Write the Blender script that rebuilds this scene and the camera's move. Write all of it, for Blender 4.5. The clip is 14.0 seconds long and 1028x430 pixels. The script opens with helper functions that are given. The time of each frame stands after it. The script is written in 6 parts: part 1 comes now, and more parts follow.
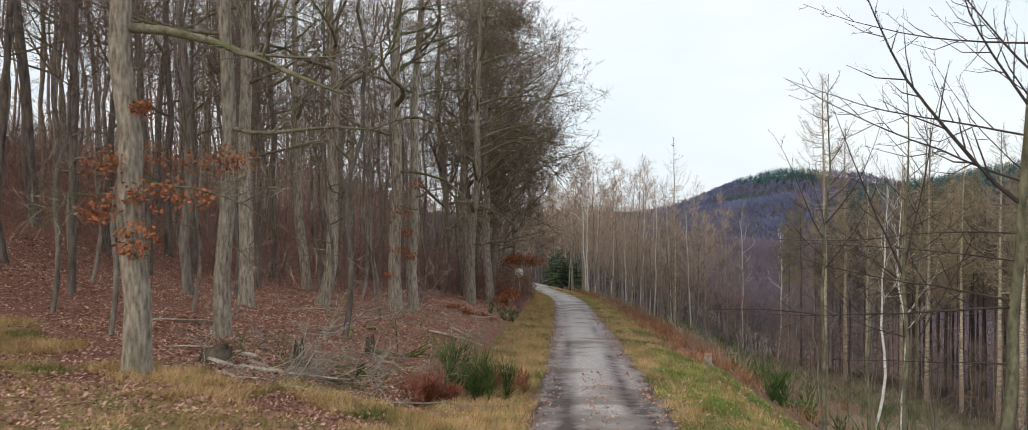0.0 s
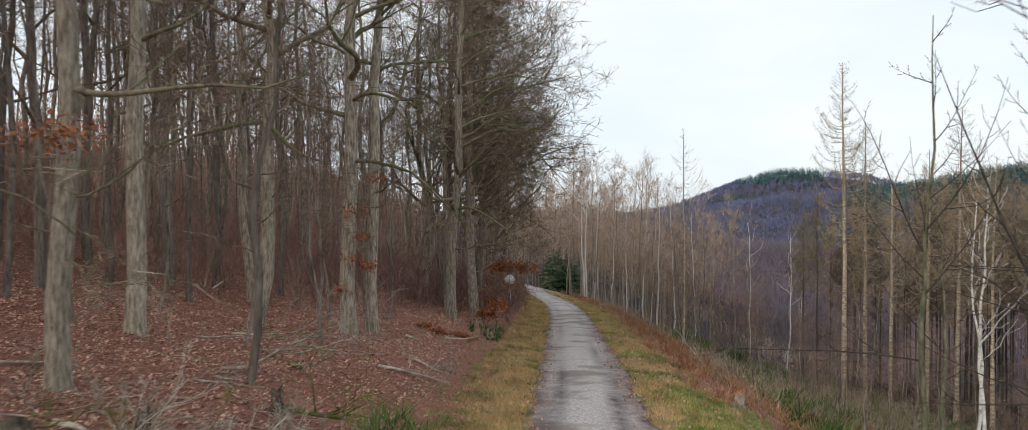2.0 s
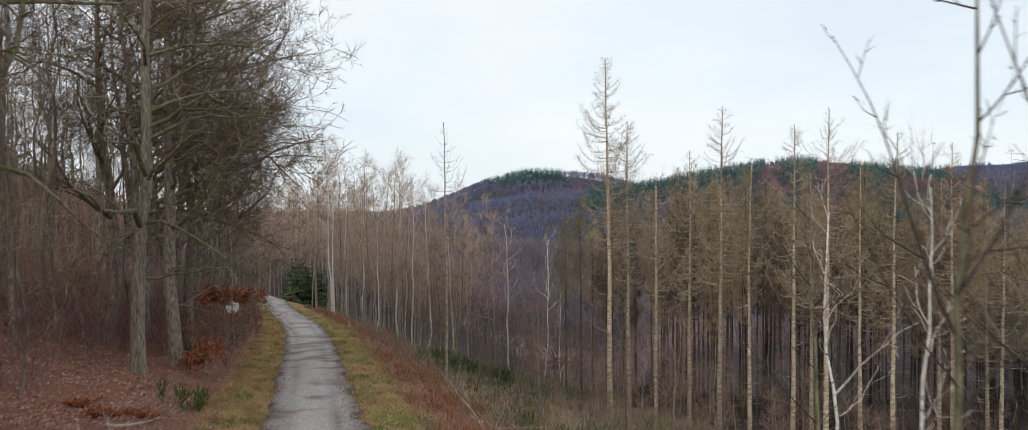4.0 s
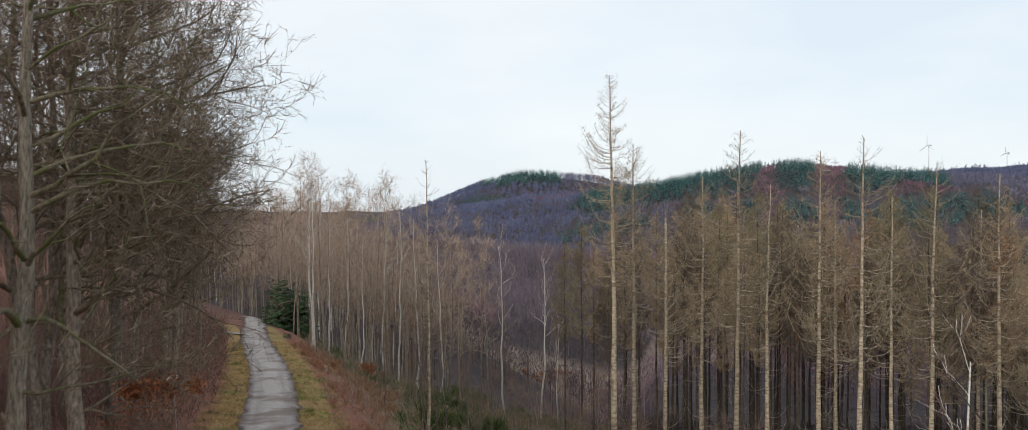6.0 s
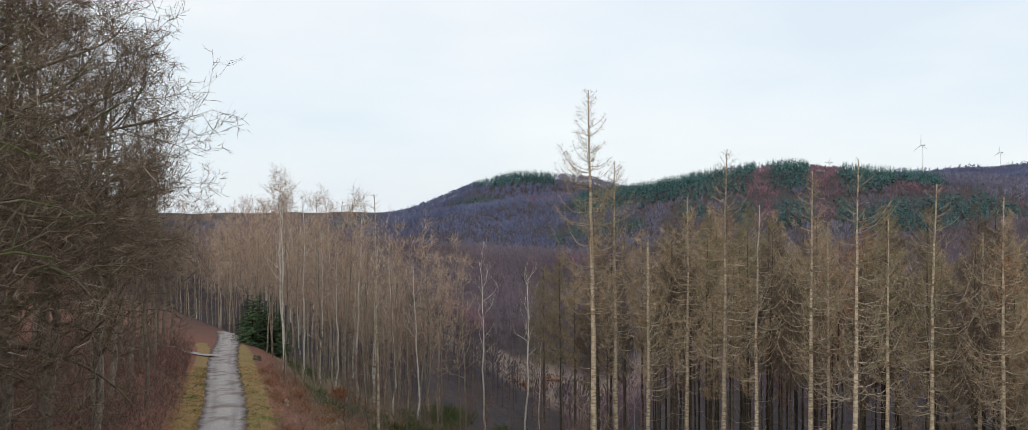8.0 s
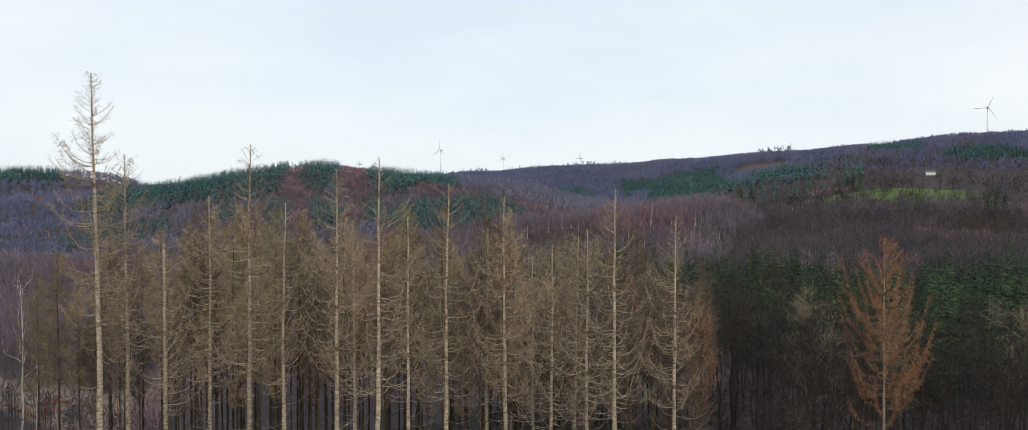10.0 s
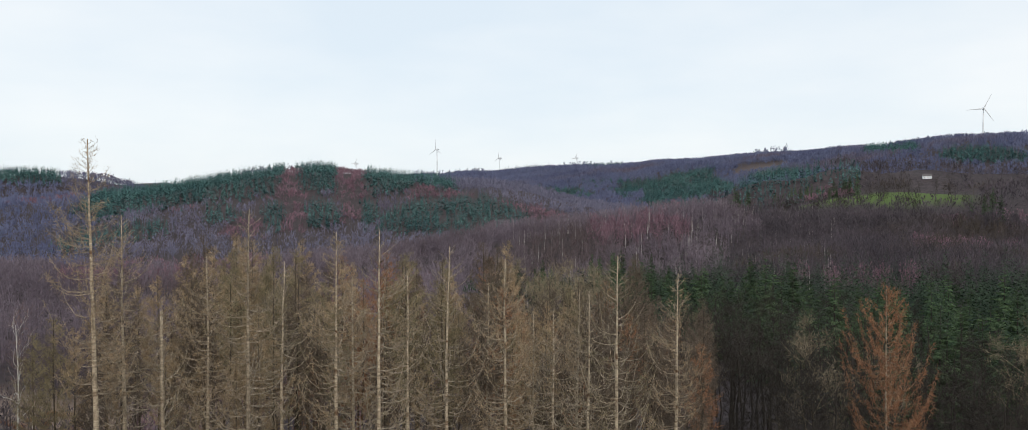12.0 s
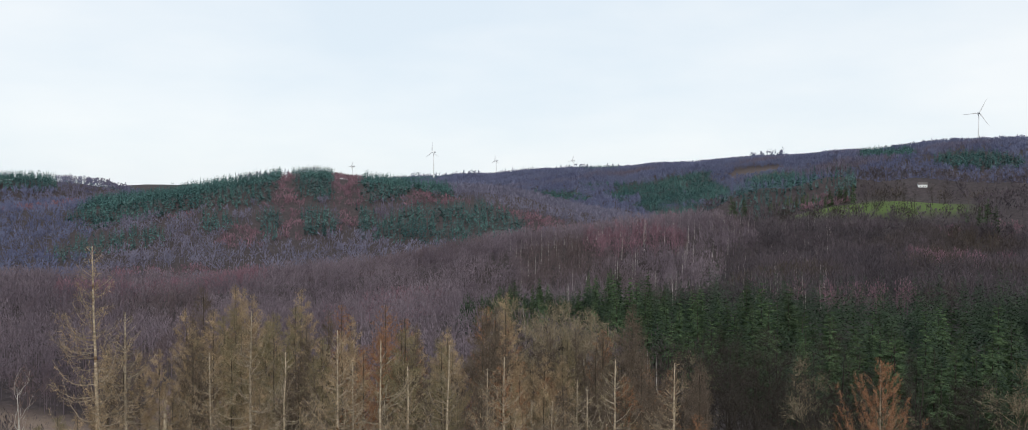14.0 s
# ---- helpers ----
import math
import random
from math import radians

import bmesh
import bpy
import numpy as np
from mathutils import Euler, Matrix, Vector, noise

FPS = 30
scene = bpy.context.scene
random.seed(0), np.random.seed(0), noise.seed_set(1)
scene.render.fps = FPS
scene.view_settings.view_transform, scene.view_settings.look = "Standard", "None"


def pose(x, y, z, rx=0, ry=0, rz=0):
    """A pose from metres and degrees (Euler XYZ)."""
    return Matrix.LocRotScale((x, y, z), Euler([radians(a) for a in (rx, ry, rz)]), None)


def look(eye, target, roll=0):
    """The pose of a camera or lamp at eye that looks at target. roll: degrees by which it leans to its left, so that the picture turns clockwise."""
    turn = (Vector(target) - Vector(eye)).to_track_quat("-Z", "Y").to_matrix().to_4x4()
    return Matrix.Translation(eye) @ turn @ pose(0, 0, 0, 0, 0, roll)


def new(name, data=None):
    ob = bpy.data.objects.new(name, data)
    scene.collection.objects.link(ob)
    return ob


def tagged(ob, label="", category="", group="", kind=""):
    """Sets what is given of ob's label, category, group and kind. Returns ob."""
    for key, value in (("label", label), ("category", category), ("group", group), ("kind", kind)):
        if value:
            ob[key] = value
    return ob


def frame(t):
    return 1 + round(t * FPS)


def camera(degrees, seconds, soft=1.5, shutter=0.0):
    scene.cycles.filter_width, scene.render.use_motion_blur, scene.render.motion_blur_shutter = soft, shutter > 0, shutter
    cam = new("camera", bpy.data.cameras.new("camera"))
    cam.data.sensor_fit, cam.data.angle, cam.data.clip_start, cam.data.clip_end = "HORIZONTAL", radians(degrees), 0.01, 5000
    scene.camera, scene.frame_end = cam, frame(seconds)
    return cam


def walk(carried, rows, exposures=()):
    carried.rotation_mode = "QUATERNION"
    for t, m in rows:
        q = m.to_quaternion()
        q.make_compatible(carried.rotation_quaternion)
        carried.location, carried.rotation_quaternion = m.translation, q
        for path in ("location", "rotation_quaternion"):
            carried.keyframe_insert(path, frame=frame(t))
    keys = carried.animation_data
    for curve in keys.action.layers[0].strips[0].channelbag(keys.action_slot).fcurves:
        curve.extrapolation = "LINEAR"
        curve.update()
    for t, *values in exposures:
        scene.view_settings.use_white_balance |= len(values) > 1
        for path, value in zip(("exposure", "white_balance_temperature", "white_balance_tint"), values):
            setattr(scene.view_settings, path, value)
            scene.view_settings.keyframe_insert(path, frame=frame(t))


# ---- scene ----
# ---- camera ----
cam = camera(60.0, 14.0, soft=0.5, shutter=0.5)


def aim(x, y, z, yaw, pitch, roll):
    return pose(x, y, z, 90 + pitch, 0, yaw) @ pose(0, 0, 0, 0, 0, roll)


# seconds, place, yaw, pitch, roll
PATH = [
    (0, (0.00, 0.00, 3.60), 0.02, -0.91, -0.12),
    (0.5, (0.16, 1.35, 3.68), 0.07, -0.99, 0.10),
    (1, (0.19, 3.12, 3.61), -0.12, -0.95, 0.24),
    (1.5, (0.32, 5.05, 3.53), -0.17, -0.94, 0.22),
    (2, (0.58, 7.13, 3.51), -0.05, -0.94, 0.11),
    (2.5, (0.80, 9.51, 3.55), -0.52, -1.01, 0.41),
    (3, (1.03, 11.84, 3.57), -13.47, -1.01, -0.06),
    (3.2, (1.15, 12.75, 3.55), -15.72, -0.98, -0.14),
    (5.3, (3.01, 21.95, 5.40), -16.15, -0.98, -0.14),
    (5.5, (3.24, 22.48, 5.68), -16.22, -0.99, -0.01),
    (6, (3.84, 23.77, 6.40), -16.30, -0.97, -0.05),
    (6.5, (4.50, 25.01, 7.03), -16.37, -0.90, -0.04),
    (7, (5.32, 26.07, 7.53), -16.41, -0.80, -0.09),
    (7.2, (5.65, 26.46, 7.72), -16.45, -0.86, -0.16),
    (8.7, (7.14, 27.75, 8.10), -17.20, -0.98, -0.10),
    (9.3, (7.59, 28.11, 8.09), -27.82, -1.09, -0.32),
    (9.5, (7.75, 28.24, 7.95), -37.59, -1.06, 0.03),
    (10, (8.03, 28.60, 7.94), -45.96, -1.05, -0.04),
    (10.5, (8.13, 28.94, 8.12), -46.06, -1.07, -0.01),
    (11, (8.25, 29.14, 9.09), -46.10, -1.11, 0.02),
    (11.5, (8.30, 29.27, 10.67), -46.16, -1.15, -0.02),
    (12, (8.27, 29.30, 12.42), -46.20, -1.18, 0.01),
    (12.5, (8.19, 29.36, 14.11), -46.26, -1.20, 0.05),
    (13, (8.13, 29.32, 15.93), -46.31, -1.23, 0.01),
    (13.5, (7.94, 29.21, 17.70), -46.37, -1.23, -0.00),
    (14, (7.64, 28.96, 19.35), -46.43, -1.19, 0.05),
]
walk(cam, [(t, aim(*eye, yaw, pitch, roll)) for t, eye, yaw, pitch, roll in PATH],
     exposures=[(0, 0.11), (2.4, 0.11), (3.2, 0.07), (5.3, 0.02), (7.2, 0.0), (14, 0.0)])

# ---- world and light ----
world = bpy.data.worlds.new("overcast_sky")
scene.world = world
world.use_nodes = True
wn, wl = world.node_tree.nodes, world.node_tree.links
wn.clear()
w_out = wn.new("ShaderNodeOutputWorld")
w_bg = wn.new("ShaderNodeBackground")
w_sky = wn.new("ShaderNodeTexSky")
w_sky.sky_type = "NISHITA"
w_sky.sun_disc = False
w_sky.sun_elevation, w_sky.sun_rotation = radians(24), radians(215)
w_sky.altitude = 300
w_scale = wn.new("ShaderNodeVectorMath")
w_scale.operation = "SCALE"
w_scale.inputs["Scale"].default_value = 0.10
w_co = wn.new("ShaderNodeTexCoord")
w_map = wn.new("ShaderNodeMapping")
w_map.inputs["Scale"].default_value = (1.0, 1.0, 3.2)
w_noise = wn.new("ShaderNodeTexNoise")
w_noise.inputs["Scale"].default_value = 2.3
w_noise.inputs["Detail"].default_value = 5
w_noise.inputs["Roughness"].default_value = 0.5
w_ramp = wn.new("ShaderNodeValToRGB")
w_ramp.color_ramp.elements[0].position = 0.33
w_ramp.color_ramp.elements[0].color = (0.76, 0.85, 0.93, 1)
w_ramp.color_ramp.elements[1].position = 0.66
w_ramp.color_ramp.elements[1].color = (0.92, 0.955, 0.98, 1)
w_mix = wn.new("ShaderNodeMix")
w_mix.data_type = "RGBA"
w_mix.inputs[0].default_value = 0.9
wl.new(w_co.outputs["Generated"], w_map.inputs["Vector"])
wl.new(w_map.outputs["Vector"], w_noise.inputs["Vector"])
wl.new(w_noise.outputs["Fac"], w_ramp.inputs["Fac"])
wl.new(w_sky.outputs["Color"], w_scale.inputs[0])
wl.new(w_scale.outputs["Vector"], w_mix.inputs[6])
wl.new(w_ramp.outputs["Color"], w_mix.inputs[7])
wl.new(w_mix.outputs[2], w_bg.inputs["Color"])
wl.new(w_bg.outputs["Background"], w_out.inputs["Surface"])
w_bg.inputs["Strength"].default_value = 1.04

sun = new("sun", bpy.data.lights.new("sun", "SUN"))
sun.data.energy, sun.data.angle, sun.data.color = 1.5, radians(12), (1.0, 0.94, 0.85)
sun.matrix_world = look((0, 0, 60), (0 + 40 * math.sin(radians(35)), 40 * math.cos(radians(35)), 60 - 18))


# ---- materials ----
def material(name, dark, light, scale=6.0, rough=0.9, bump=0.3, stretch=(1, 1, 1), spots=None, spot_scale=1.2, spot_at=0.55, per_object=0.0, per_island=0.0):
    """A two-scale procedural surface; spots: a third colour in patches."""
    m = bpy.data.materials.new(name)
    m.use_nodes = True
    n, l = m.node_tree.nodes, m.node_tree.links
    bsdf = n["Principled BSDF"]
    bsdf.inputs["Roughness"].default_value = rough
    bsdf.inputs["Specular IOR Level"].default_value = 0.2
    co = n.new("ShaderNodeTexCoord")
    mp = n.new("ShaderNodeMapping")
    mp.inputs["Scale"].default_value = stretch
    l.new(co.outputs["Object"], mp.inputs["Vector"])
    fine = n.new("ShaderNodeTexNoise")
    fine.inputs["Scale"].default_value = scale
    fine.inputs["Detail"].default_value = 6
    fine.inputs["Roughness"].default_value = 0.65
    l.new(mp.outputs["Vector"], fine.inputs["Vector"])
    ramp = n.new("ShaderNodeValToRGB")
    ramp.color_ramp.elements[0].position, ramp.color_ramp.elements[1].position = 0.34, 0.68
    ramp.color_ramp.elements[0].color, ramp.color_ramp.elements[1].color = (*dark, 1), (*light, 1)
    l.new(fine.outputs["Fac"], ramp.inputs["Fac"])
    out = ramp.outputs["Color"]
    if spots:
        big = n.new("ShaderNodeTexNoise")
        big.inputs["Scale"].default_value = spot_scale
        big.inputs["Detail"].default_value = 4
        l.new(mp.outputs["Vector"], big.inputs["Vector"])
        step = n.new("ShaderNodeValToRGB")
        step.color_ramp.elements[0].position, step.color_ramp.elements[1].position = spot_at, spot_at + 0.12
        l.new(big.outputs["Fac"], step.inputs["Fac"])
        mix = n.new("ShaderNodeMix")
        mix.data_type = "RGBA"
        l.new(step.outputs["Color"], mix.inputs[0])
        l.new(out, mix.inputs[6])
        mix.inputs[7].default_value = (*spots, 1)
        out = mix.outputs[2]
    if per_object or per_island:
        hsv = n.new("ShaderNodeHueSaturation")
        rng = n.new("ShaderNodeMapRange")
        amount = per_object or per_island
        rng.inputs["To Min"].default_value, rng.inputs["To Max"].default_value = 1 - amount, 1 + amount
        if per_object:
            l.new(n.new("ShaderNodeObjectInfo").outputs["Random"], rng.inputs["Value"])
        else:
            l.new(n.new("ShaderNodeNewGeometry").outputs["Random Per Island"], rng.inputs["Value"])
        l.new(rng.outputs["Result"], hsv.inputs["Value"])
        l.new(out, hsv.inputs["Color"])
        out = hsv.outputs["Color"]
    l.new(out, bsdf.inputs["Base Color"])
    if bump:
        b = n.new("ShaderNodeBump")
        b.inputs["Strength"].default_value = bump
        b.inputs["Distance"].default_value = 0.05
        l.new(fine.outputs["Fac"], b.inputs["Height"])
        l.new(b.outputs["Normal"], bsdf.inputs["Normal"])
    return m


BARK_OAK = material("oak_bark", (0.13, 0.108, 0.084), (0.5, 0.43, 0.34), 15, bump=1.0, stretch=(1, 1, 0.2), spots=(0.16, 0.15, 0.085), spot_scale=1.1, spot_at=0.6, per_object=0.2)
BARK_WOOD = material("forest_bark", (0.085, 0.07, 0.06), (0.28, 0.235, 0.195), 8, bump=0.6, stretch=(1, 1, 0.2), spots=(0.07, 0.08, 0.045), spot_scale=0.6, per_object=0.3)
LIMB_OAK = material("oak_limb_bark", (0.085, 0.072, 0.05), (0.28, 0.24, 0.165), 6, bump=0.4, spots=(0.12, 0.13, 0.05), spot_scale=0.9, spot_at=0.48)
LIMB = material("limb_bark", (0.085, 0.068, 0.051), (0.271, 0.215, 0.151), 6, bump=0.4, spots=(0.12, 0.13, 0.045), spot_scale=0.8)
TWIG = material("oak_twigs", (0.15, 0.118, 0.088), (0.36, 0.29, 0.215), 2, bump=0, per_island=0.35)
TWIG_RED = material("beech_twigs", (0.125, 0.078, 0.064), (0.28, 0.18, 0.148), 2, bump=0, per_island=0.35)
BARK_SPRUCE = material("dead_spruce_bark", (0.158, 0.123, 0.088), (0.528, 0.440, 0.321), 5, bump=0.6, stretch=(0.5, 0.5, 1.6), spots=(0.12, 0.07, 0.04), spot_scale=1.1, spot_at=0.56, per_object=0.22)
# darker bark and branch for the inner spruces: shade of the stand as colour
BARK_DIM = material("shaded_spruce_bark", (0.034, 0.027, 0.021), (0.119, 0.094, 0.070), 7, bump=0.5, stretch=(1, 1, 0.5), per_object=0.3)
DIM_BRANCH = material("shaded_dead_branch", (0.042, 0.032, 0.024), (0.114, 0.090, 0.066), 3, bump=0, per_island=0.3)
SPRUCE_BRANCH = material("dead_branch", (0.144, 0.117, 0.086), (0.414, 0.346, 0.261), 3, bump=0, per_island=0.3)
SPRUCE_FUZZ = material("dead_spruce_twigs", (0.185, 0.133, 0.084), (0.455, 0.339, 0.212), 0.7, bump=0, per_island=0.3, per_object=0.0)
LARCH_FUZZ = material("larch_twigs", (0.18, 0.088, 0.048), (0.34, 0.18, 0.1), 0.8, bump=0, per_island=0.3)
BARK_BIRCH = material("birch_bark", (0.50, 0.47, 0.42), (0.78, 0.75, 0.70), 3, bump=0.2, stretch=(1, 1, 3), spots=(0.05, 0.045, 0.04), spot_scale=2.2, spot_at=0.60)
NEEDLE_TREE = material("plantation_needles", (0.023, 0.046, 0.026), (0.103, 0.150, 0.070), 0.5, bump=0, per_object=0.45, spots=(0.03, 0.055, 0.042), spot_scale=0.15)
NEEDLE = material("spruce_needles", (0.013, 0.027, 0.018), (0.054, 0.082, 0.043), 0.1, bump=0, per_island=0.4)
LEAF_RED = material("dry_beech_leaves", (0.20, 0.065, 0.03), (0.42, 0.17, 0.08), 3, bump=0, per_island=0.35)
FAR_BARE = material("far_bare_twigs", (0.116, 0.093, 0.114), (0.215, 0.175, 0.203), 0.02, bump=0, per_island=0.25, spots=(0.115, 0.088, 0.09), spot_scale=0.009)
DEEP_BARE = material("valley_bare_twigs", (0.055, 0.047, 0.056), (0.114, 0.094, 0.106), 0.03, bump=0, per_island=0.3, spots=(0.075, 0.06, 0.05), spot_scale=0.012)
PALE_STEM = material("far_birch_stem", (0.3, 0.28, 0.26), (0.5, 0.47, 0.44), 0.5, bump=0, per_island=0.3)
# hill and ridge twigs lifted towards blue-violet: distance haze put into the colour
HILL_BARE_HAZED = material("hazed_hill_twigs", (0.113, 0.111, 0.161), (0.205, 0.193, 0.260), 0.012, bump=0, per_island=0.18, spots=(0.12, 0.105, 0.15), spot_scale=0.006)
RIDGE_BARE_HAZED = material("hazed_ridge_twigs", (0.094, 0.106, 0.183), (0.155, 0.168, 0.264), 0.012, bump=0, per_island=0.2, spots=(0.135, 0.118, 0.158), spot_scale=0.006)
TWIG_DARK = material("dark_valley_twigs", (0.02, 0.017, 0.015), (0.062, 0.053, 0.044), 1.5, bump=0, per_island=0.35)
SPRUCE_OLIVE = material("olive_spruce_twigs", (0.120, 0.098, 0.058), (0.288, 0.240, 0.144), 0.7, bump=0, per_island=0.3)
SPRUCE_GREY = material("grey_spruce_twigs", (0.075, 0.058, 0.045), (0.18, 0.14, 0.105), 0.7, bump=0, per_island=0.3)
FAR_RED = material("red_brown_larch_regrowth", (0.144, 0.085, 0.108), (0.250, 0.150, 0.182), 0.03, bump=0, per_island=0.3)
# hill spruce bluer and paler than the near needles, a haze tint
FAR_NEEDLE = material("far_spruce", (0.031, 0.081, 0.084), (0.091, 0.176, 0.165), 0.03, bump=0, per_island=0.4)
GORSE = material("broom_stems", (0.03, 0.06, 0.015), (0.12, 0.16, 0.05), 2, bump=0, per_island=0.35)
UNDER = material("undergrowth_twigs", (0.132, 0.077, 0.064), (0.319, 0.193, 0.160), 1.2, bump=0, per_island=0.4)
BANK_TWIG = material("bank_brush_twigs", (0.101, 0.060, 0.051), (0.270, 0.161, 0.131), 1.2, bump=0, per_island=0.4)
RED_BRACKEN = material("rust_red_bracken", (0.15, 0.05, 0.032), (0.36, 0.14, 0.085), 2, bump=0, per_island=0.35)
BRACKEN = material("dead_bracken", (0.18, 0.085, 0.045), (0.42, 0.22, 0.12), 2, bump=0, per_island=0.35)
BRUSH = material("dead_brush", (0.163, 0.115, 0.083), (0.463, 0.350, 0.250), 1.2, bump=0, per_island=0.4)
STRAW = material("dry_grass", (0.296, 0.185, 0.076), (0.641, 0.444, 0.216), 1.0, bump=0, per_island=0.3, spots=(0.12, 0.15, 0.04), spot_scale=0.6, spot_at=0.5)
GREEN_GRASS = material("green_grass", (0.08, 0.15, 0.025), (0.24, 0.36, 0.08), 1.0, bump=0, per_island=0.3)
LITTER = material("fallen_leaves", (0.196, 0.098, 0.071), (0.598, 0.351, 0.259), 2.0, bump=0, per_island=0.45)
DEAD_WOOD = material("weathered_dead_wood", (0.16, 0.13, 0.10), (0.46, 0.40, 0.33), 6, bump=0.5, stretch=(1, 1, 1), per_object=0.2)
MOSS = material("mossy_wood", (0.05, 0.055, 0.02), (0.20, 0.24, 0.03), 5, bump=0.5, spots=(0.11, 0.09, 0.06), spot_scale=1.5)
SIGN_BACK = material("bare_sign_back", (0.74, 0.74, 0.72), (0.86, 0.86, 0.84), 4, rough=0.5, bump=0.05)
STEEL = material("galvanised_steel", (0.30, 0.30, 0.29), (0.42, 0.42, 0.41), 8, rough=0.5, bump=0.05)
WHITE = material("white_paint", (0.68, 0.70, 0.72), (0.78, 0.79, 0.80), 2, rough=0.5, bump=0.02)
ROOF = material("grey_roof", (0.10, 0.09, 0.09), (0.17, 0.15, 0.15), 2, bump=0.2)
STUMP = material("rotten_stump", (0.035, 0.028, 0.02), (0.14, 0.11, 0.08), 5, bump=0.8, spots=(0.14, 0.16, 0.03), spot_scale=1.6, spot_at=0.58)
CUT = material("fresh_cut_wood", (0.3, 0.15, 0.075), (0.46, 0.26, 0.14), 5, bump=0.2)


# ---- terrain ----
ROAD_Y = [-60, 0, 16, 31, 56, 74, 85, 100, 115, 140, 165, 200, 260]
ROAD_X = [-3.5, 0.4, 1.68, 2.6, 3.9, 4.75, 5.0, 4.8, 4.1, 3.7, 1.0, -7.0, -24.0]


def road_x(y):
    y = np.asarray(y, float)
    return sum(np.interp(y + d, ROAD_Y, ROAD_X) for d in (-8, -4, 0, 4, 8)) / 5


def road_z(y):
    y = np.asarray(y, float)
    return np.where(y < 150, 0.45 - 0.0735 * y, -10.575 + 3.5 * (np.exp(-(np.maximum(y, 150) - 150) / 48) - 1))


SIDE_S = [-700, -300, -120, -70, -42, -26, -19, -14, -9, -7, -5, -4, -2.6, -1.6, 1.6, 2.6, 4, 5, 7, 9, 16, 28, 60, 110]
SIDE_Z = [10, 20, 18, 15, 11.6, 6.2, 3.1, 2.1, 1.42, 1.2, 0.75, 0.3, 0.1, 0, 0, -0.05, -0.4, -0.75, -1.9, -3.2, -6.0, -9.5, -16, -21]

# hill crests: ends (x, y, height) and width
RIDGES = [
    (270, 1420, -22, 400, 1350, 38, 170),
    (400, 1350, 36, 484, 1316, 35, 150),
    (420, 1110, 9, 620, 960, 39, 230),
    (620, 960, 39, 740, 830, 25, 230),
    (740, 830, 25, 640, 560, -22, 170),
    (-60, 700, -20, 90, 660, -32, 180),
    (1200, 2200, 36, 1750, 1500, 76, 420),
    (1750, 1500, 76, 1750, 930, 92, 420),
    (1750, 930, 92, 1640, 480, 104, 420),
    (1640, 480, 104, 1650, -300, 96, 420),
    (500, 390, -18, 610, 365, -4, 140),
    (610, 365, -4, 720, 290, 11, 140),
    (720, 290, 11, 800, 60, 22, 180),
    (722, 440, 8, 758, 428, 23, 70),
    (758, 428, 23, 790, 372, 31, 75),
    (790, 372, 31, 815, 310, 32, 75),
    (815, 310, 32, 845, 200, 30, 85),
    (500, 335, -3, 405, 410, -20, 75),
    (405, 410, -20, 290, 452, -34, 75),
    (290, 452, -34, 205, 475, -48, 60),
    (1560, 3650, 66, 2000, 3700, 74, 300),
]


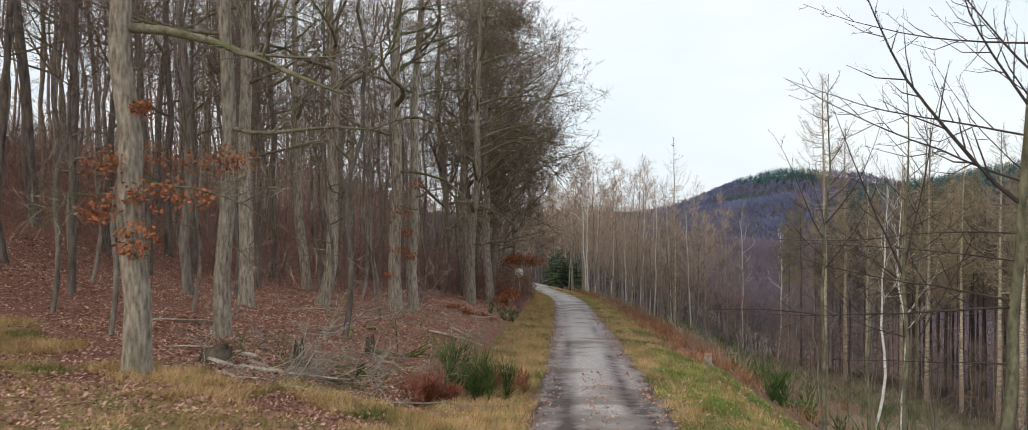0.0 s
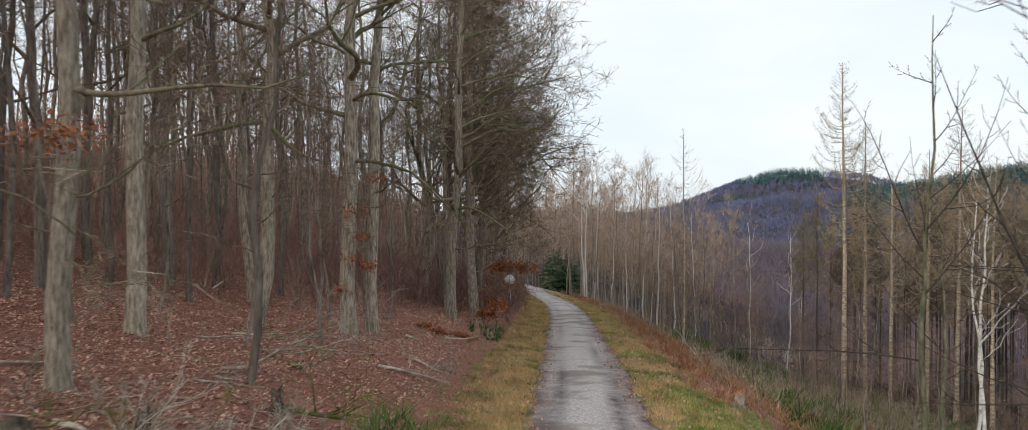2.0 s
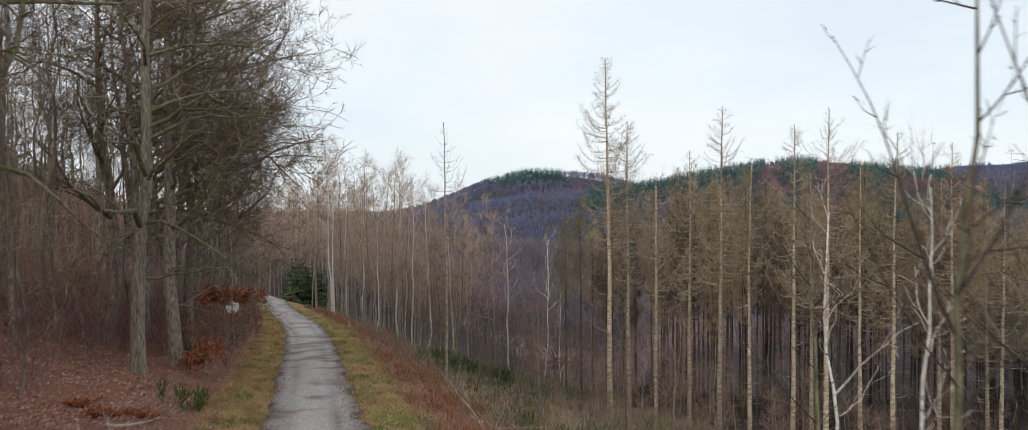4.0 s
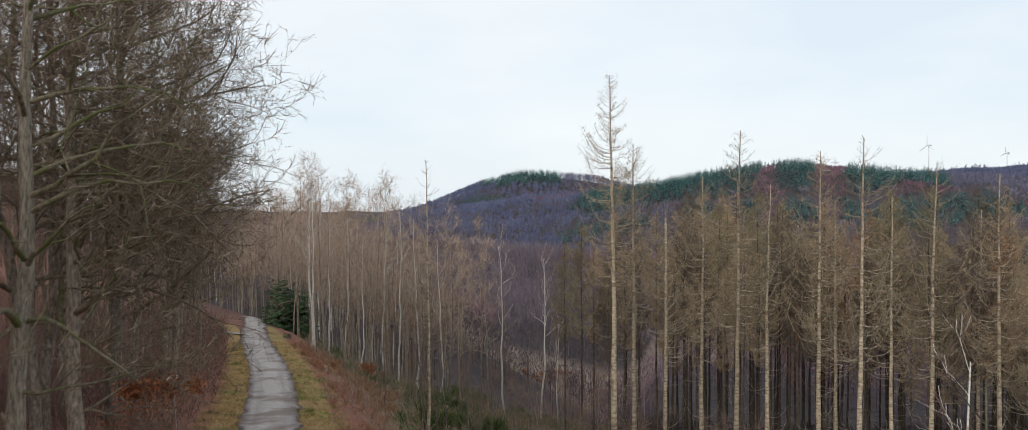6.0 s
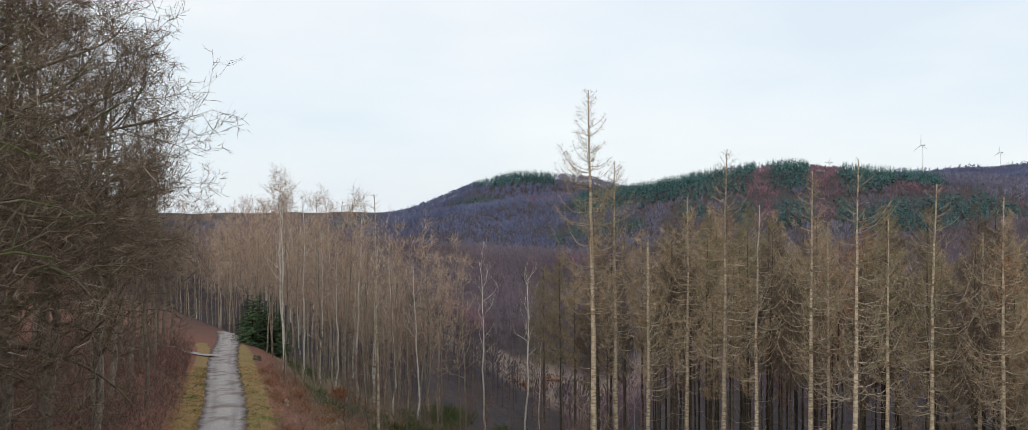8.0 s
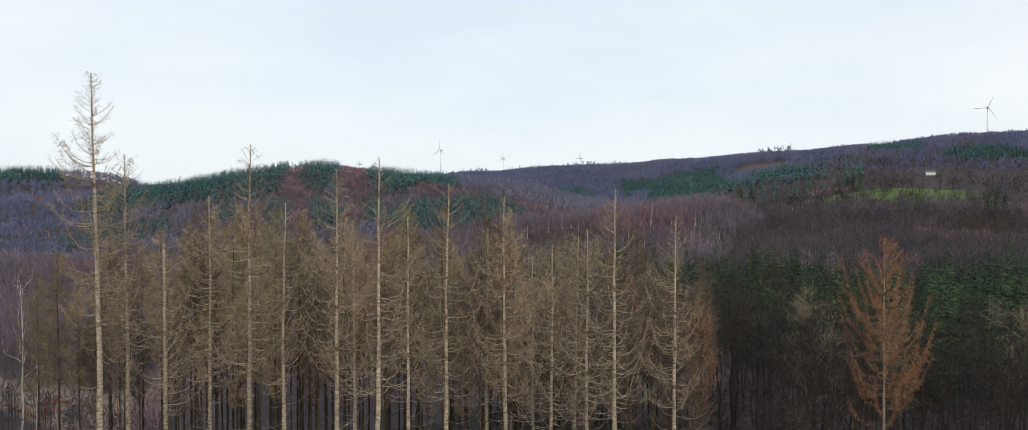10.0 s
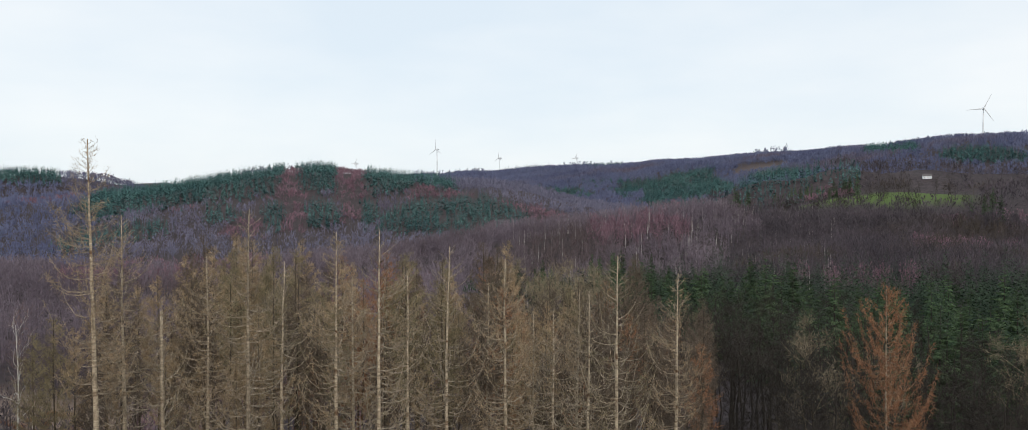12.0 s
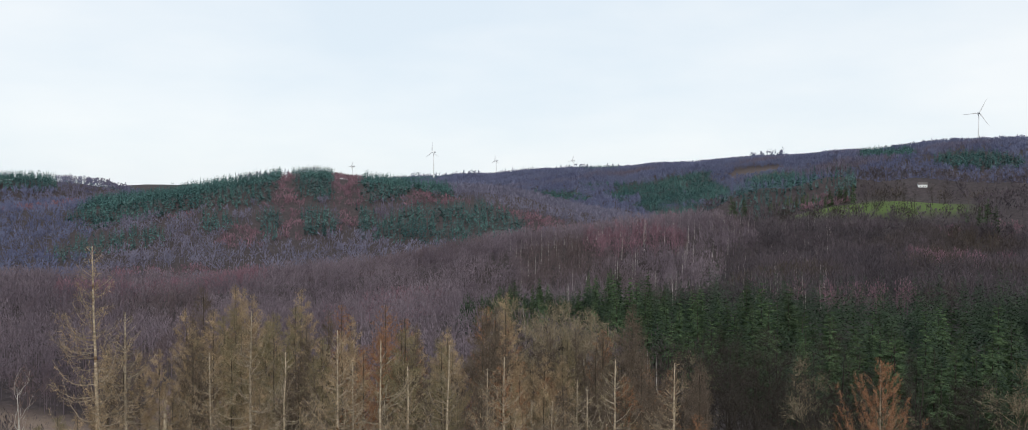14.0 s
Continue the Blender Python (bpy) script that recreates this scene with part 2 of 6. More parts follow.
def ground_z(x, y):
    x, y = np.asarray(x, float), np.asarray(y, float)
    yy = np.clip(y, -60, 260)
    s = x - road_x(yy)
    side = np.interp(s, SIDE_S, SIDE_Z)
    # the bank lies lower beside the first bend
    shelf = np.clip((29 - y) / 9, 0, 1) * np.clip((-s - 3.5) / 2, 0, 1) * np.clip((s + 30) / 10, 0, 1)
    z = road_z(yy) + side - shelf * np.clip(0.35 + (-s - 9) * 0.07, 0.35, 0.8)
    # the valley floor: shallow upstream, deep downstream
    low = -27.0 + 4.0 * np.clip((x - 70) / 40, 0, 1) * np.clip((130 - y) / 60, 0, 1) - 26 * np.clip((y - 110) / 230, 0, 1) * np.clip((240 - x) / 190, 0, 1)
    k = np.clip((s - 45) / 85, 0, 1)
    k = k * k * (3 - 2 * k)
    z = z * (1 - k) + low * k
    # the far bank under the green spruce stand
    bank = np.clip((np.hypot(x - 9, y - 31) - 190) / 150, 0, 1) * np.clip((x - 120) / 120, 0, 1)
    z = z + 3.5 * bank
    far = np.clip((y - 200) / 260, 0, 1)
    far = far * far * (3 - 2 * far)
    z = z * (1 - far) + np.minimum(z, np.where(s < 0, 6, z)) * far
    dist = np.hypot(x - 9, y - 31)
    # the deep side valley behind the wooded spur
    # the country beyond falls away downstream
    gone = np.clip((y - 560) / 300, 0, 1) * np.clip((0.25 * y - x) / 150, 0, 1)
    z = z - 62 * gone
    bearing = np.degrees(np.arctan2(x - 9, np.maximum(y - 31, -1e4)))
    sink = np.clip((dist - 325) / 120, 0, 1)
    z = z - 34 * sink * sink * (3 - 2 * sink) * np.clip((62 - bearing) / 10, 0, 1)
    # the steep felled hillside that falls to the lower valley
    hang = np.clip((y - 105) / 80, 0, 1) * np.clip((620 - y) / 120, 0, 1) * np.clip((s - 10) / 14, 0, 1) * np.clip((250 - x) / 80, 0, 1) * np.clip((26 - bearing) / 5, 0, 1)
    hang = hang * hang * (3 - 2 * hang)
    z = z * (1 - hang) + np.clip(-35 - 0.5 * (x - 62) + 0.05 * (y - 284), -74, -13) * hang
    total = np.ones_like(z)
    for ax, ay, ah, bx, by, bh, w in RIDGES:
        dx, dy = bx - ax, by - ay
        t = np.clip(((x - ax) * dx + (y - ay) * dy) / (dx * dx + dy * dy), 0, 1)
        d = np.hypot(x - ax - t * dx, y - ay - t * dy)
        crest = ah + t * (bh - ah) + 55
        lift = crest * np.exp(-((d / w) ** 2) * 0.7)
        total = total + np.exp(np.clip(lift / 6.0, 0, 60)) - 1
    lift = 6.0 * np.log(total) - 55
    hills = np.clip((dist - 220) / 160, 0, 1)
    z = np.where(hills > 0, z * (1 - hills) + np.maximum(z, lift) * hills, z)
    rough = np.sin(x * 0.9 + np.sin(y * 0.7) * 1.3) * np.sin(y * 0.8 + np.sin(x * 0.6)) * 0.05 + np.sin(x * 0.23 + 1) * np.sin(y * 0.19) * 0.16
    off = np.clip((np.abs(s) - 2.0) / 4, 0, 1)
    bumps = np.sin(x * 0.021 + 2 * np.sin(y * 0.013)) * np.sin(y * 0.019 + 1.0) * 3.0 * np.clip((dist - 150) / 300, 0, 1)
    return z + rough * off + bumps


def gz(x, y):
    return float(ground_z(np.array([x]), np.array([y]))[0])


def axis_steps(lo, hi, a, b, step, grow):
    mid = list(np.arange(a, b + 1e-6, step))
    left, p, d = [], a, step
    while p > lo:
        d *= grow
        p -= d
        left.append(p)
    right, p, d = [], b, step
    while p < hi:
        d *= grow
        p += d
        right.append(p)
    return np.array(left[::-1] + mid + right)


CIRCLE = {n: (np.cos(np.arange(n) * 2 * math.pi / n), np.sin(np.arange(n) * 2 * math.pi / n)) for n in range(3, 17)}


class Mesh:
    """Collects tubes, blades and leaves into one mesh."""

    def __init__(self):
        self.v, self.f = [], []

    def tube(self, pts, rads, n=5):
        base = len(self.v)
        p = np.array(pts)
        m = len(p)
        t = np.empty_like(p)
        t[1:-1] = p[2:] - p[:-2]
        t[0], t[-1] = p[1] - p[0], p[-1] - p[-2]
        t /= np.sqrt((t * t).sum(1))[:, None] + 1e-9
        ref = np.where(np.abs(t[:, 2:3]) > 0.7, (0.31, 0.95, 0.05), (0.0, 0.0, 1.0))
        u = np.stack([t[:, 1] * ref[:, 2] - t[:, 2] * ref[:, 1], t[:, 2] * ref[:, 0] - t[:, 0] * ref[:, 2], t[:, 0] * ref[:, 1] - t[:, 1] * ref[:, 0]], 1)
        u /= np.sqrt((u * u).sum(1))[:, None] + 1e-9
        w = np.stack([t[:, 1] * u[:, 2] - t[:, 2] * u[:, 1], t[:, 2] * u[:, 0] - t[:, 0] * u[:, 2], t[:, 0] * u[:, 1] - t[:, 1] * u[:, 0]], 1)
        c, s = CIRCLE[n]
        rr = np.array(rads)[:, None, None]
        ring = p[:, None, :] + rr * (c[None, :, None] * u[:, None, :] + s[None, :, None] * w[:, None, :])
        self.v += ring.reshape(-1, 3).tolist()
        for i in range(m - 1):
            o = base + i * n
            self.f += [(o + k, o + (k + 1) % n, o + n + (k + 1) % n, o + n + k) for k in range(n)]
        top = base + (m - 1) * n
        self.f.append(tuple(top + k for k in range(n)))

    def blade(self, a, b, w, side):
        """A slender tapering twig, a triangle."""
        i = len(self.v)
        self.v += [tuple(a - side * w), tuple(a + side * w), tuple(b)]
        self.f.append((i, i + 1, i + 2))

    def leaf(self, c, d, s, side):
        i = len(self.v)
        self.v += [tuple(c), tuple(c + d * s * 0.5 + side * s * 0.35), tuple(c + d * s), tuple(c + d * s * 0.5 - side * s * 0.35)]
        self.f.append((i, i + 1, i + 2, i + 3))

    def data(self, name, mat, smooth=True):
        me = bpy.data.meshes.new(name)
        me.from_pydata(self.v, [], self.f)
        me.materials.append(mat)
        if smooth:
            me.polygons.foreach_set("use_smooth", [True] * len(me.polygons))
        me.update()
        return me


def part(name, data, parent, label=""):
    ob = new(name, data)
    ob.parent = parent
    if label:
        ob["label"] = label
    return ob


def unit(v):
    return v / (math.sqrt(v[0] * v[0] + v[1] * v[1] + v[2] * v[2]) + 1e-9)


def cross(a, b):
    return np.array([a[1] * b[2] - a[2] * b[1], a[2] * b[0] - a[0] * b[2], a[0] * b[1] - a[1] * b[0]])


def rand_dir(r):
    z, a = r.uniform(-1, 1), r.uniform(0, 6.2832)
    q = math.sqrt(1 - z * z)
    return np.array([q * math.cos(a), q * math.sin(a), z])


# ---- the ground ----
gx = axis_steps(-900, 4600, -26, 34, 0.6, 1.045)
gy = axis_steps(-500, 4700, 2, 90, 0.7, 1.04)
X, Y = np.meshgrid(gx, gy)
Z = ground_z(X, Y)
S = X - road_x(np.clip(Y, -60, 260))
Z = Z - np.where((np.abs(S) < 1.9) & (Y < 150), 0.06, 0.0)
nx, ny = len(gx), len(gy)
me = bpy.data.meshes.new("ground")
idx = np.arange(nx * ny).reshape(ny, nx)
quads = np.stack([idx[:-1, :-1], idx[:-1, 1:], idx[1:, 1:], idx[1:, :-1]], -1).reshape(-1, 4)
me.from_pydata(np.stack([X, Y, Z], -1).reshape(-1, 3).tolist(), [], quads.tolist())
me.polygons.foreach_set("use_smooth", [True] * len(me.polygons))
verge = np.clip(1.15 - np.abs(np.abs(S) - 2.1) / np.where(S > 0, 1.25, 0.85), 0, 1) * (Y < 150)
verge = np.maximum(verge, np.clip(1.1 - np.abs(S + 8) / 5.0, 0, 1) * np.clip((17.5 - Y) / 4, 0, 1))
brush = np.clip((S - 5) / 4, 0, 1) * np.clip((44 - S) / 14, 0, 1) * (Y < 260)


def meadow_form(x, y):
    """Below 1 inside the meadow on the shoulder of the hill."""
    u, v = (x - 684) * 0.93 + (y - 297) * 0.366, (y - 297) * 0.93 - (x - 684) * 0.366
    return (u / 42) ** 2 + ((v + 6) / 66) ** 2


def felled_form(x, y):
    """Below 1 on the felled strip of the lower hillside."""
    u, v = (x - 95) * 0.86 + (y - 305) * 0.51, (y - 305) * 0.86 - (x - 95) * 0.51
    return (u / 36) ** 2 + (v / 80) ** 2


meadow = np.clip(2.2 - 2 * meadow_form(X, Y), 0, 1)
reach = np.hypot(X - 9, Y - 31)
east = np.clip((np.degrees(np.arctan2(X - 9, Y - 31)) - 48) / 10, 0, 1)
farzone = np.maximum(np.clip((reach - 110 + 55 * east) / 40, 0, 1) * np.clip((S + 10) / 20, 0, 1), np.clip((reach - 300) / 200, 0, 1))
farzone = np.maximum(farzone, np.clip((S - 30) / 12, 0, 1) * (Y > 30))
farzone = np.maximum(farzone, 0.7 * np.clip((S - 5.0) / 3, 0, 1) * np.clip((40 - Y) / 8, 0, 1))
clearing = np.clip(1.6 - 1.2 * felled_form(X, Y), 0, 1) + 0.35 * np.exp(-(((X - 1452) / 50) ** 2 + ((Y - 812) / 70) ** 2))
for key, val in (("far", farzone), ("clearing", np.clip(clearing, 0, 1)), ("verge", verge), ("brush", brush), ("meadow", meadow)):
    at = me.attributes.new(key, "FLOAT", "POINT")
    at.data.foreach_set("value", val.reshape(-1).astype(np.float32))
ground = tagged(new("ground", me), "forest floor of leaf litter, grass verges and brush", "ground", kind="structure")


def ground_material():
    m = bpy.data.materials.new("forest_floor")
    m.use_nodes = True
    n, l = m.node_tree.nodes, m.node_tree.links
    bsdf = n["Principled BSDF"]
    bsdf.inputs["Roughness"].default_value = 0.95
    bsdf.inputs["Specular IOR Level"].default_value = 0.1
    co = n.new("ShaderNodeTexCoord")

    def tex(scale, detail=6, rough=0.65):
        t = n.new("ShaderNodeTexNoise")
        t.inputs["Scale"].default_value, t.inputs["Detail"].default_value, t.inputs["Roughness"].default_value = scale, detail, rough
        l.new(co.outputs["Object"], t.inputs["Vector"])
        return t.outputs["Fac"]

    def ramp(fac, *stops):
        r = n.new("ShaderNodeValToRGB")
        e = r.color_ramp.elements
        while len(e) < len(stops):
            e.new(0.5)
        for k, (pos, c) in enumerate(stops):
            e[k].position, e[k].color = pos, (*c, 1)
        l.new(fac, r.inputs["Fac"])
        return r.outputs["Color"]

    def mix(fac, a, b):
        x = n.new("ShaderNodeMix")
        x.data_type = "RGBA"
        l.new(fac, x.inputs[0])
        l.new(a, x.inputs[6])
        l.new(b, x.inputs[7])
        return x.outputs[2]

    def attr(name):
        a = n.new("ShaderNodeAttribute")
        a.attribute_name = name
        return a.outputs["Fac"]

    def blend(mask, noise_out, gain=1.6):
        """mask times noise, sharpened, for ragged borders"""
        a = n.new("ShaderNodeMath")
        a.operation = "MULTIPLY_ADD"
        l.new(mask, a.inputs[0])
        a.inputs[1].default_value = gain
        s = n.new("ShaderNodeMath")
        s.operation = "SUBTRACT"
        l.new(noise_out, s.inputs[0])
        s.inputs[1].default_value = 1.0
        l.new(s.outputs[0], a.inputs[2])
        a.use_clamp = True
        g = n.new("ShaderNodeMath")
        g.operation = "MULTIPLY"
        g.use_clamp = True
        l.new(a.outputs[0], g.inputs[0])
        g.inputs[1].default_value = 3.0
        return g.outputs[0]

    fine, mid, broad = tex(9, 8, 0.75), tex(0.9), tex(0.12, 4)
    litter = mix(mid, ramp(fine, (0.3, (0.1, 0.038, 0.028)), (0.5, (0.28, 0.118, 0.088)), (0.72, (0.54, 0.29, 0.22))),
                 ramp(fine, (0.3, (0.08, 0.045, 0.033)), (0.7, (0.34, 0.18, 0.125))))
    grass = mix(ramp(tex(0.5), (0.52, (0, 0, 0)), (0.66, (1, 1, 1))), ramp(fine, (0.3, (0.2, 0.125, 0.055)), (0.7, (0.46, 0.31, 0.15))),
                ramp(fine, (0.3, (0.09, 0.115, 0.03)), (0.7, (0.27, 0.27, 0.08))))
    scrub = mix(mid, ramp(fine, (0.3, (0.16, 0.108, 0.076)), (0.7, (0.48, 0.34, 0.24))),
                ramp(tex(2.5), (0.35, (0.075, 0.08, 0.04)), (0.65, (0.28, 0.215, 0.13))))
    field = ramp(fine, (0.3, (0.06, 0.1, 0.026)), (0.7, (0.115, 0.155, 0.05)))
    c = mix(blend(attr("brush"), broad), litter, scrub)
    c = mix(attr("far"), c, ramp(tex(0.35), (0.3, (0.04, 0.034, 0.036)), (0.7, (0.09, 0.072, 0.075))))
    c = mix(attr("clearing"), c, ramp(tex(1.6), (0.3, (0.13, 0.095, 0.075)), (0.7, (0.33, 0.25, 0.2))))
    c = mix(blend(attr("verge"), mid, 2.0), c, grass)
    c = mix(attr("meadow"), c, field)
    l.new(c, bsdf.inputs["Base Color"])
    b = n.new("ShaderNodeBump")
    b.inputs["Strength"].default_value, b.inputs["Distance"].default_value = 0.8, 0.08
    l.new(fine, b.inputs["Height"])
    l.new(b.outputs["Normal"], bsdf.inputs["Normal"])
    return m


me.materials.append(ground_material())

# ---- the gravel track ----
ry = np.arange(-30, 170, 0.5)
rs = np.array([-1.55, -1.3, -1.0, -0.7, -0.4, 0, 0.4, 0.7, 1.0, 1.3, 1.55])
prof = np.array([-0.05, -0.005, -0.03, -0.025, 0.0, 0.015, 0.0, -0.025, -0.03, -0.005, -0.05])
RX, RY = np.meshgrid(rs, ry)
edge = np.where(np.abs(RX) > 1.2, 0.16 * np.sin(RY * 1.7 + RX) * np.sin(RY * 0.53) * np.sign(RX), 0)
bend = np.interp(RY, [0, 130, 140, 170], [0, 0, 0.25, 3.4])
road_v = np.stack([road_x(RY) + RX + edge + bend, RY, np.where(RY < 132, road_z(RY), ground_z(road_x(RY) + RX + bend, RY) + 0.08) + np.tile(prof, (len(ry), 1)) + 0.01], -1)
me = bpy.data.meshes.new("road")
idx = np.arange(len(ry) * len(rs)).reshape(len(ry), len(rs))
quads = np.stack([idx[:-1, :-1], idx[:-1, 1:], idx[1:, 1:], idx[1:, :-1]], -1).reshape(-1, 4)
me.from_pydata(road_v.reshape(-1, 3).tolist(), [], quads.tolist())
me.polygons.foreach_set("use_smooth", [True] * len(me.polygons))
GRAVEL = material("gravel_track", (0.262, 0.228, 0.214), (0.648, 0.580, 0.552), 14, bump=0.5, spots=(0.26, 0.215, 0.185), spot_scale=0.5, spot_at=0.5)
rut = np.clip(1 - np.abs(np.abs(RX + 0.12 * np.sin(RY * 0.31)) - 0.82) / 0.42, 0, 1) * (0.82 + 0.18 * np.sin(RY * 0.9 + 2 * np.sin(RY * 0.37) + RX)) * np.clip((60 - RY) / 45, 0.25, 1)
rut = np.maximum(rut, 0.75 * np.clip((np.abs(RX) - 1.12) / 0.35, 0, 1))
at = me.attributes.new("rut", "FLOAT", "POINT")
at.data.foreach_set("value", rut.reshape(-1).astype(np.float32))
gn, gl = GRAVEL.node_tree.nodes, GRAVEL.node_tree.links
g_attr = gn.new("ShaderNodeAttribute")
g_attr.attribute_name = "rut"
g_co = gn.new("ShaderNodeTexCoord")
g_no = gn.new("ShaderNodeTexNoise")
g_no.inputs["Scale"].default_value, g_no.inputs["Detail"].default_value = 2.6, 6
gl.new(g_co.outputs["Object"], g_no.inputs["Vector"])
g_mul = gn.new("ShaderNodeMath")
g_mul.operation = "MULTIPLY"
gl.new(g_attr.outputs["Fac"], g_mul.inputs[0])
gl.new(g_no.outputs["Fac"], g_mul.inputs[1])
g_gain = gn.new("ShaderNodeMath")
g_gain.operation, g_gain.use_clamp = "MULTIPLY", True
gl.new(g_mul.outputs[0], g_gain.inputs[0])
g_gain.inputs[1].default_value = 3.3
g_mix = gn.new("ShaderNodeMix")
g_mix.data_type = "RGBA"
g_bsdf = gn["Principled BSDF"]
gl.new(g_bsdf.inputs["Base Color"].links[0].from_socket, g_mix.inputs[6])
g_mix.inputs[7].default_value = (0.095, 0.07, 0.068, 1)
gl.new(g_gain.outputs[0], g_mix.inputs[0])
gl.new(g_mix.outputs[2], g_bsdf.inputs["Base Color"])
me.materials.append(GRAVEL)
road = tagged(new("road", me), "grey gravel forest track with two wheel ruts", "road", kind="structure")
# a side track that forks off into the wood
side_y = np.arange(0, 1.001, 0.04)
SX, SW = np.meshgrid(np.array([-1.3, -0.6, 0.0, 0.6, 1.3]), side_y)
px_, py_ = 3.4 - 15 * SW, 131 + 9 * SW ** 0.7 + SX
me = bpy.data.meshes.new("side_track")
me.from_pydata(np.stack([px_, py_, ground_z(px_, py_) + 0.10], -1).reshape(-1, 3).tolist(), [], [(i * 5 + k, i * 5 + k + 1, i * 5 + k + 6, i * 5 + k + 5) for i in range(len(side_y) - 1) for k in range(4)])
me.materials.append(GRAVEL)
tagged(new("side_track", me), "grey gravel side track forking into the wood", "road", kind="structure")


# ---- trees ----
def limb(mesh, twigs, r, p, d, length, rad, depth, up=0.12, wig=0.28, twig_n=5, twig_len=0.9, twig_w=0.009, sides=5, split=4, steps=4, lite=False):
    """A wandering limb that forks into smaller ones and ends in twigs."""
    pts, rads = [p], [rad]
    steps = steps if depth > 0 else 3
    for k in range(steps):
        d = unit(d + np.array([r.gauss(0, wig), r.gauss(0, wig), r.gauss(0, wig) + up]))
        p = p + d * length / steps
        pts.append(p)
        rads.append(max(rad * (1 - 0.8 * (k + 1) / steps), 0.006))
    if lite and depth == 0:
        side = unit(cross(d, rand_dir(r)))
        mesh.blade(pts[0], pts[2], rads[0] * 1.1, side)
        mesh.blade(pts[1], pts[-1], rads[0] * 0.8, unit(cross(d, side)))
    else:
        mesh.tube(pts, rads, (5 if lite else sides) if depth > 1 else (3 if lite else 4) if depth == 1 else 3)
    if depth > 0:
        for k in range(split):
            f = r.uniform(0.25, 1.0) * steps
            i = min(int(f), steps - 1)
            q = pts[i] + (pts[i + 1] - pts[i]) * (f - i)
            dd = unit(unit(pts[i + 1] - pts[i]) * 0.75 + rand_dir(r) * 0.85 + np.array([0, 0, 0.12]))
            limb(mesh, twigs, r, q, dd, length * r.uniform(0.4, 0.65), rads[i] * 0.5, depth - 1, up, wig, twig_n, twig_len, twig_w, sides, split, 3 if lite else 4, lite)
    if depth <= 1:
        for k in range(twig_n):
            f = r.uniform(0.15, 1.0) * steps
            i = min(int(f), steps - 1)
            q = pts[i] + (pts[i + 1] - pts[i]) * (f - i)
            e = unit(d * 0.7 + rand_dir(r) * 0.9 + np.array([0, 0, 0.15]))
            b = q + e * twig_len * r.uniform(0.5, 1.3)
            twigs.blade(q, b, twig_w, unit(cross(e, rand_dir(r))))
            m = q + (b - q) * r.uniform(0.3, 0.7)
            e2 = unit(e + rand_dir(r) * 0.8)
            twigs.blade(m, m + e2 * twig_len * 0.5, twig_w * 0.8, unit(cross(e2, rand_dir(r))))


def trunk_line(r, height, lean=0.02, wander=0.12, n=9, tilt=(0.0, 0.0)):
    pts, x, y = [], 0.0, 0.0
    lx, ly = r.gauss(0, lean) + tilt[0], r.gauss(0, lean) + tilt[1]
    for k in range(n + 1):
        if k:
            x += lx * height / n + r.gauss(0, wander)
            y += ly * height / n + r.gauss(0, wander)
        pts.append(np.array([x, y, height * k / n]))
    return pts


def along(pts, t):
    f = min(max(t, 0.0), 0.999) * (len(pts) - 1)
    i = int(f)
    return pts[i] + (pts[i + 1] - pts[i]) * (f - i)


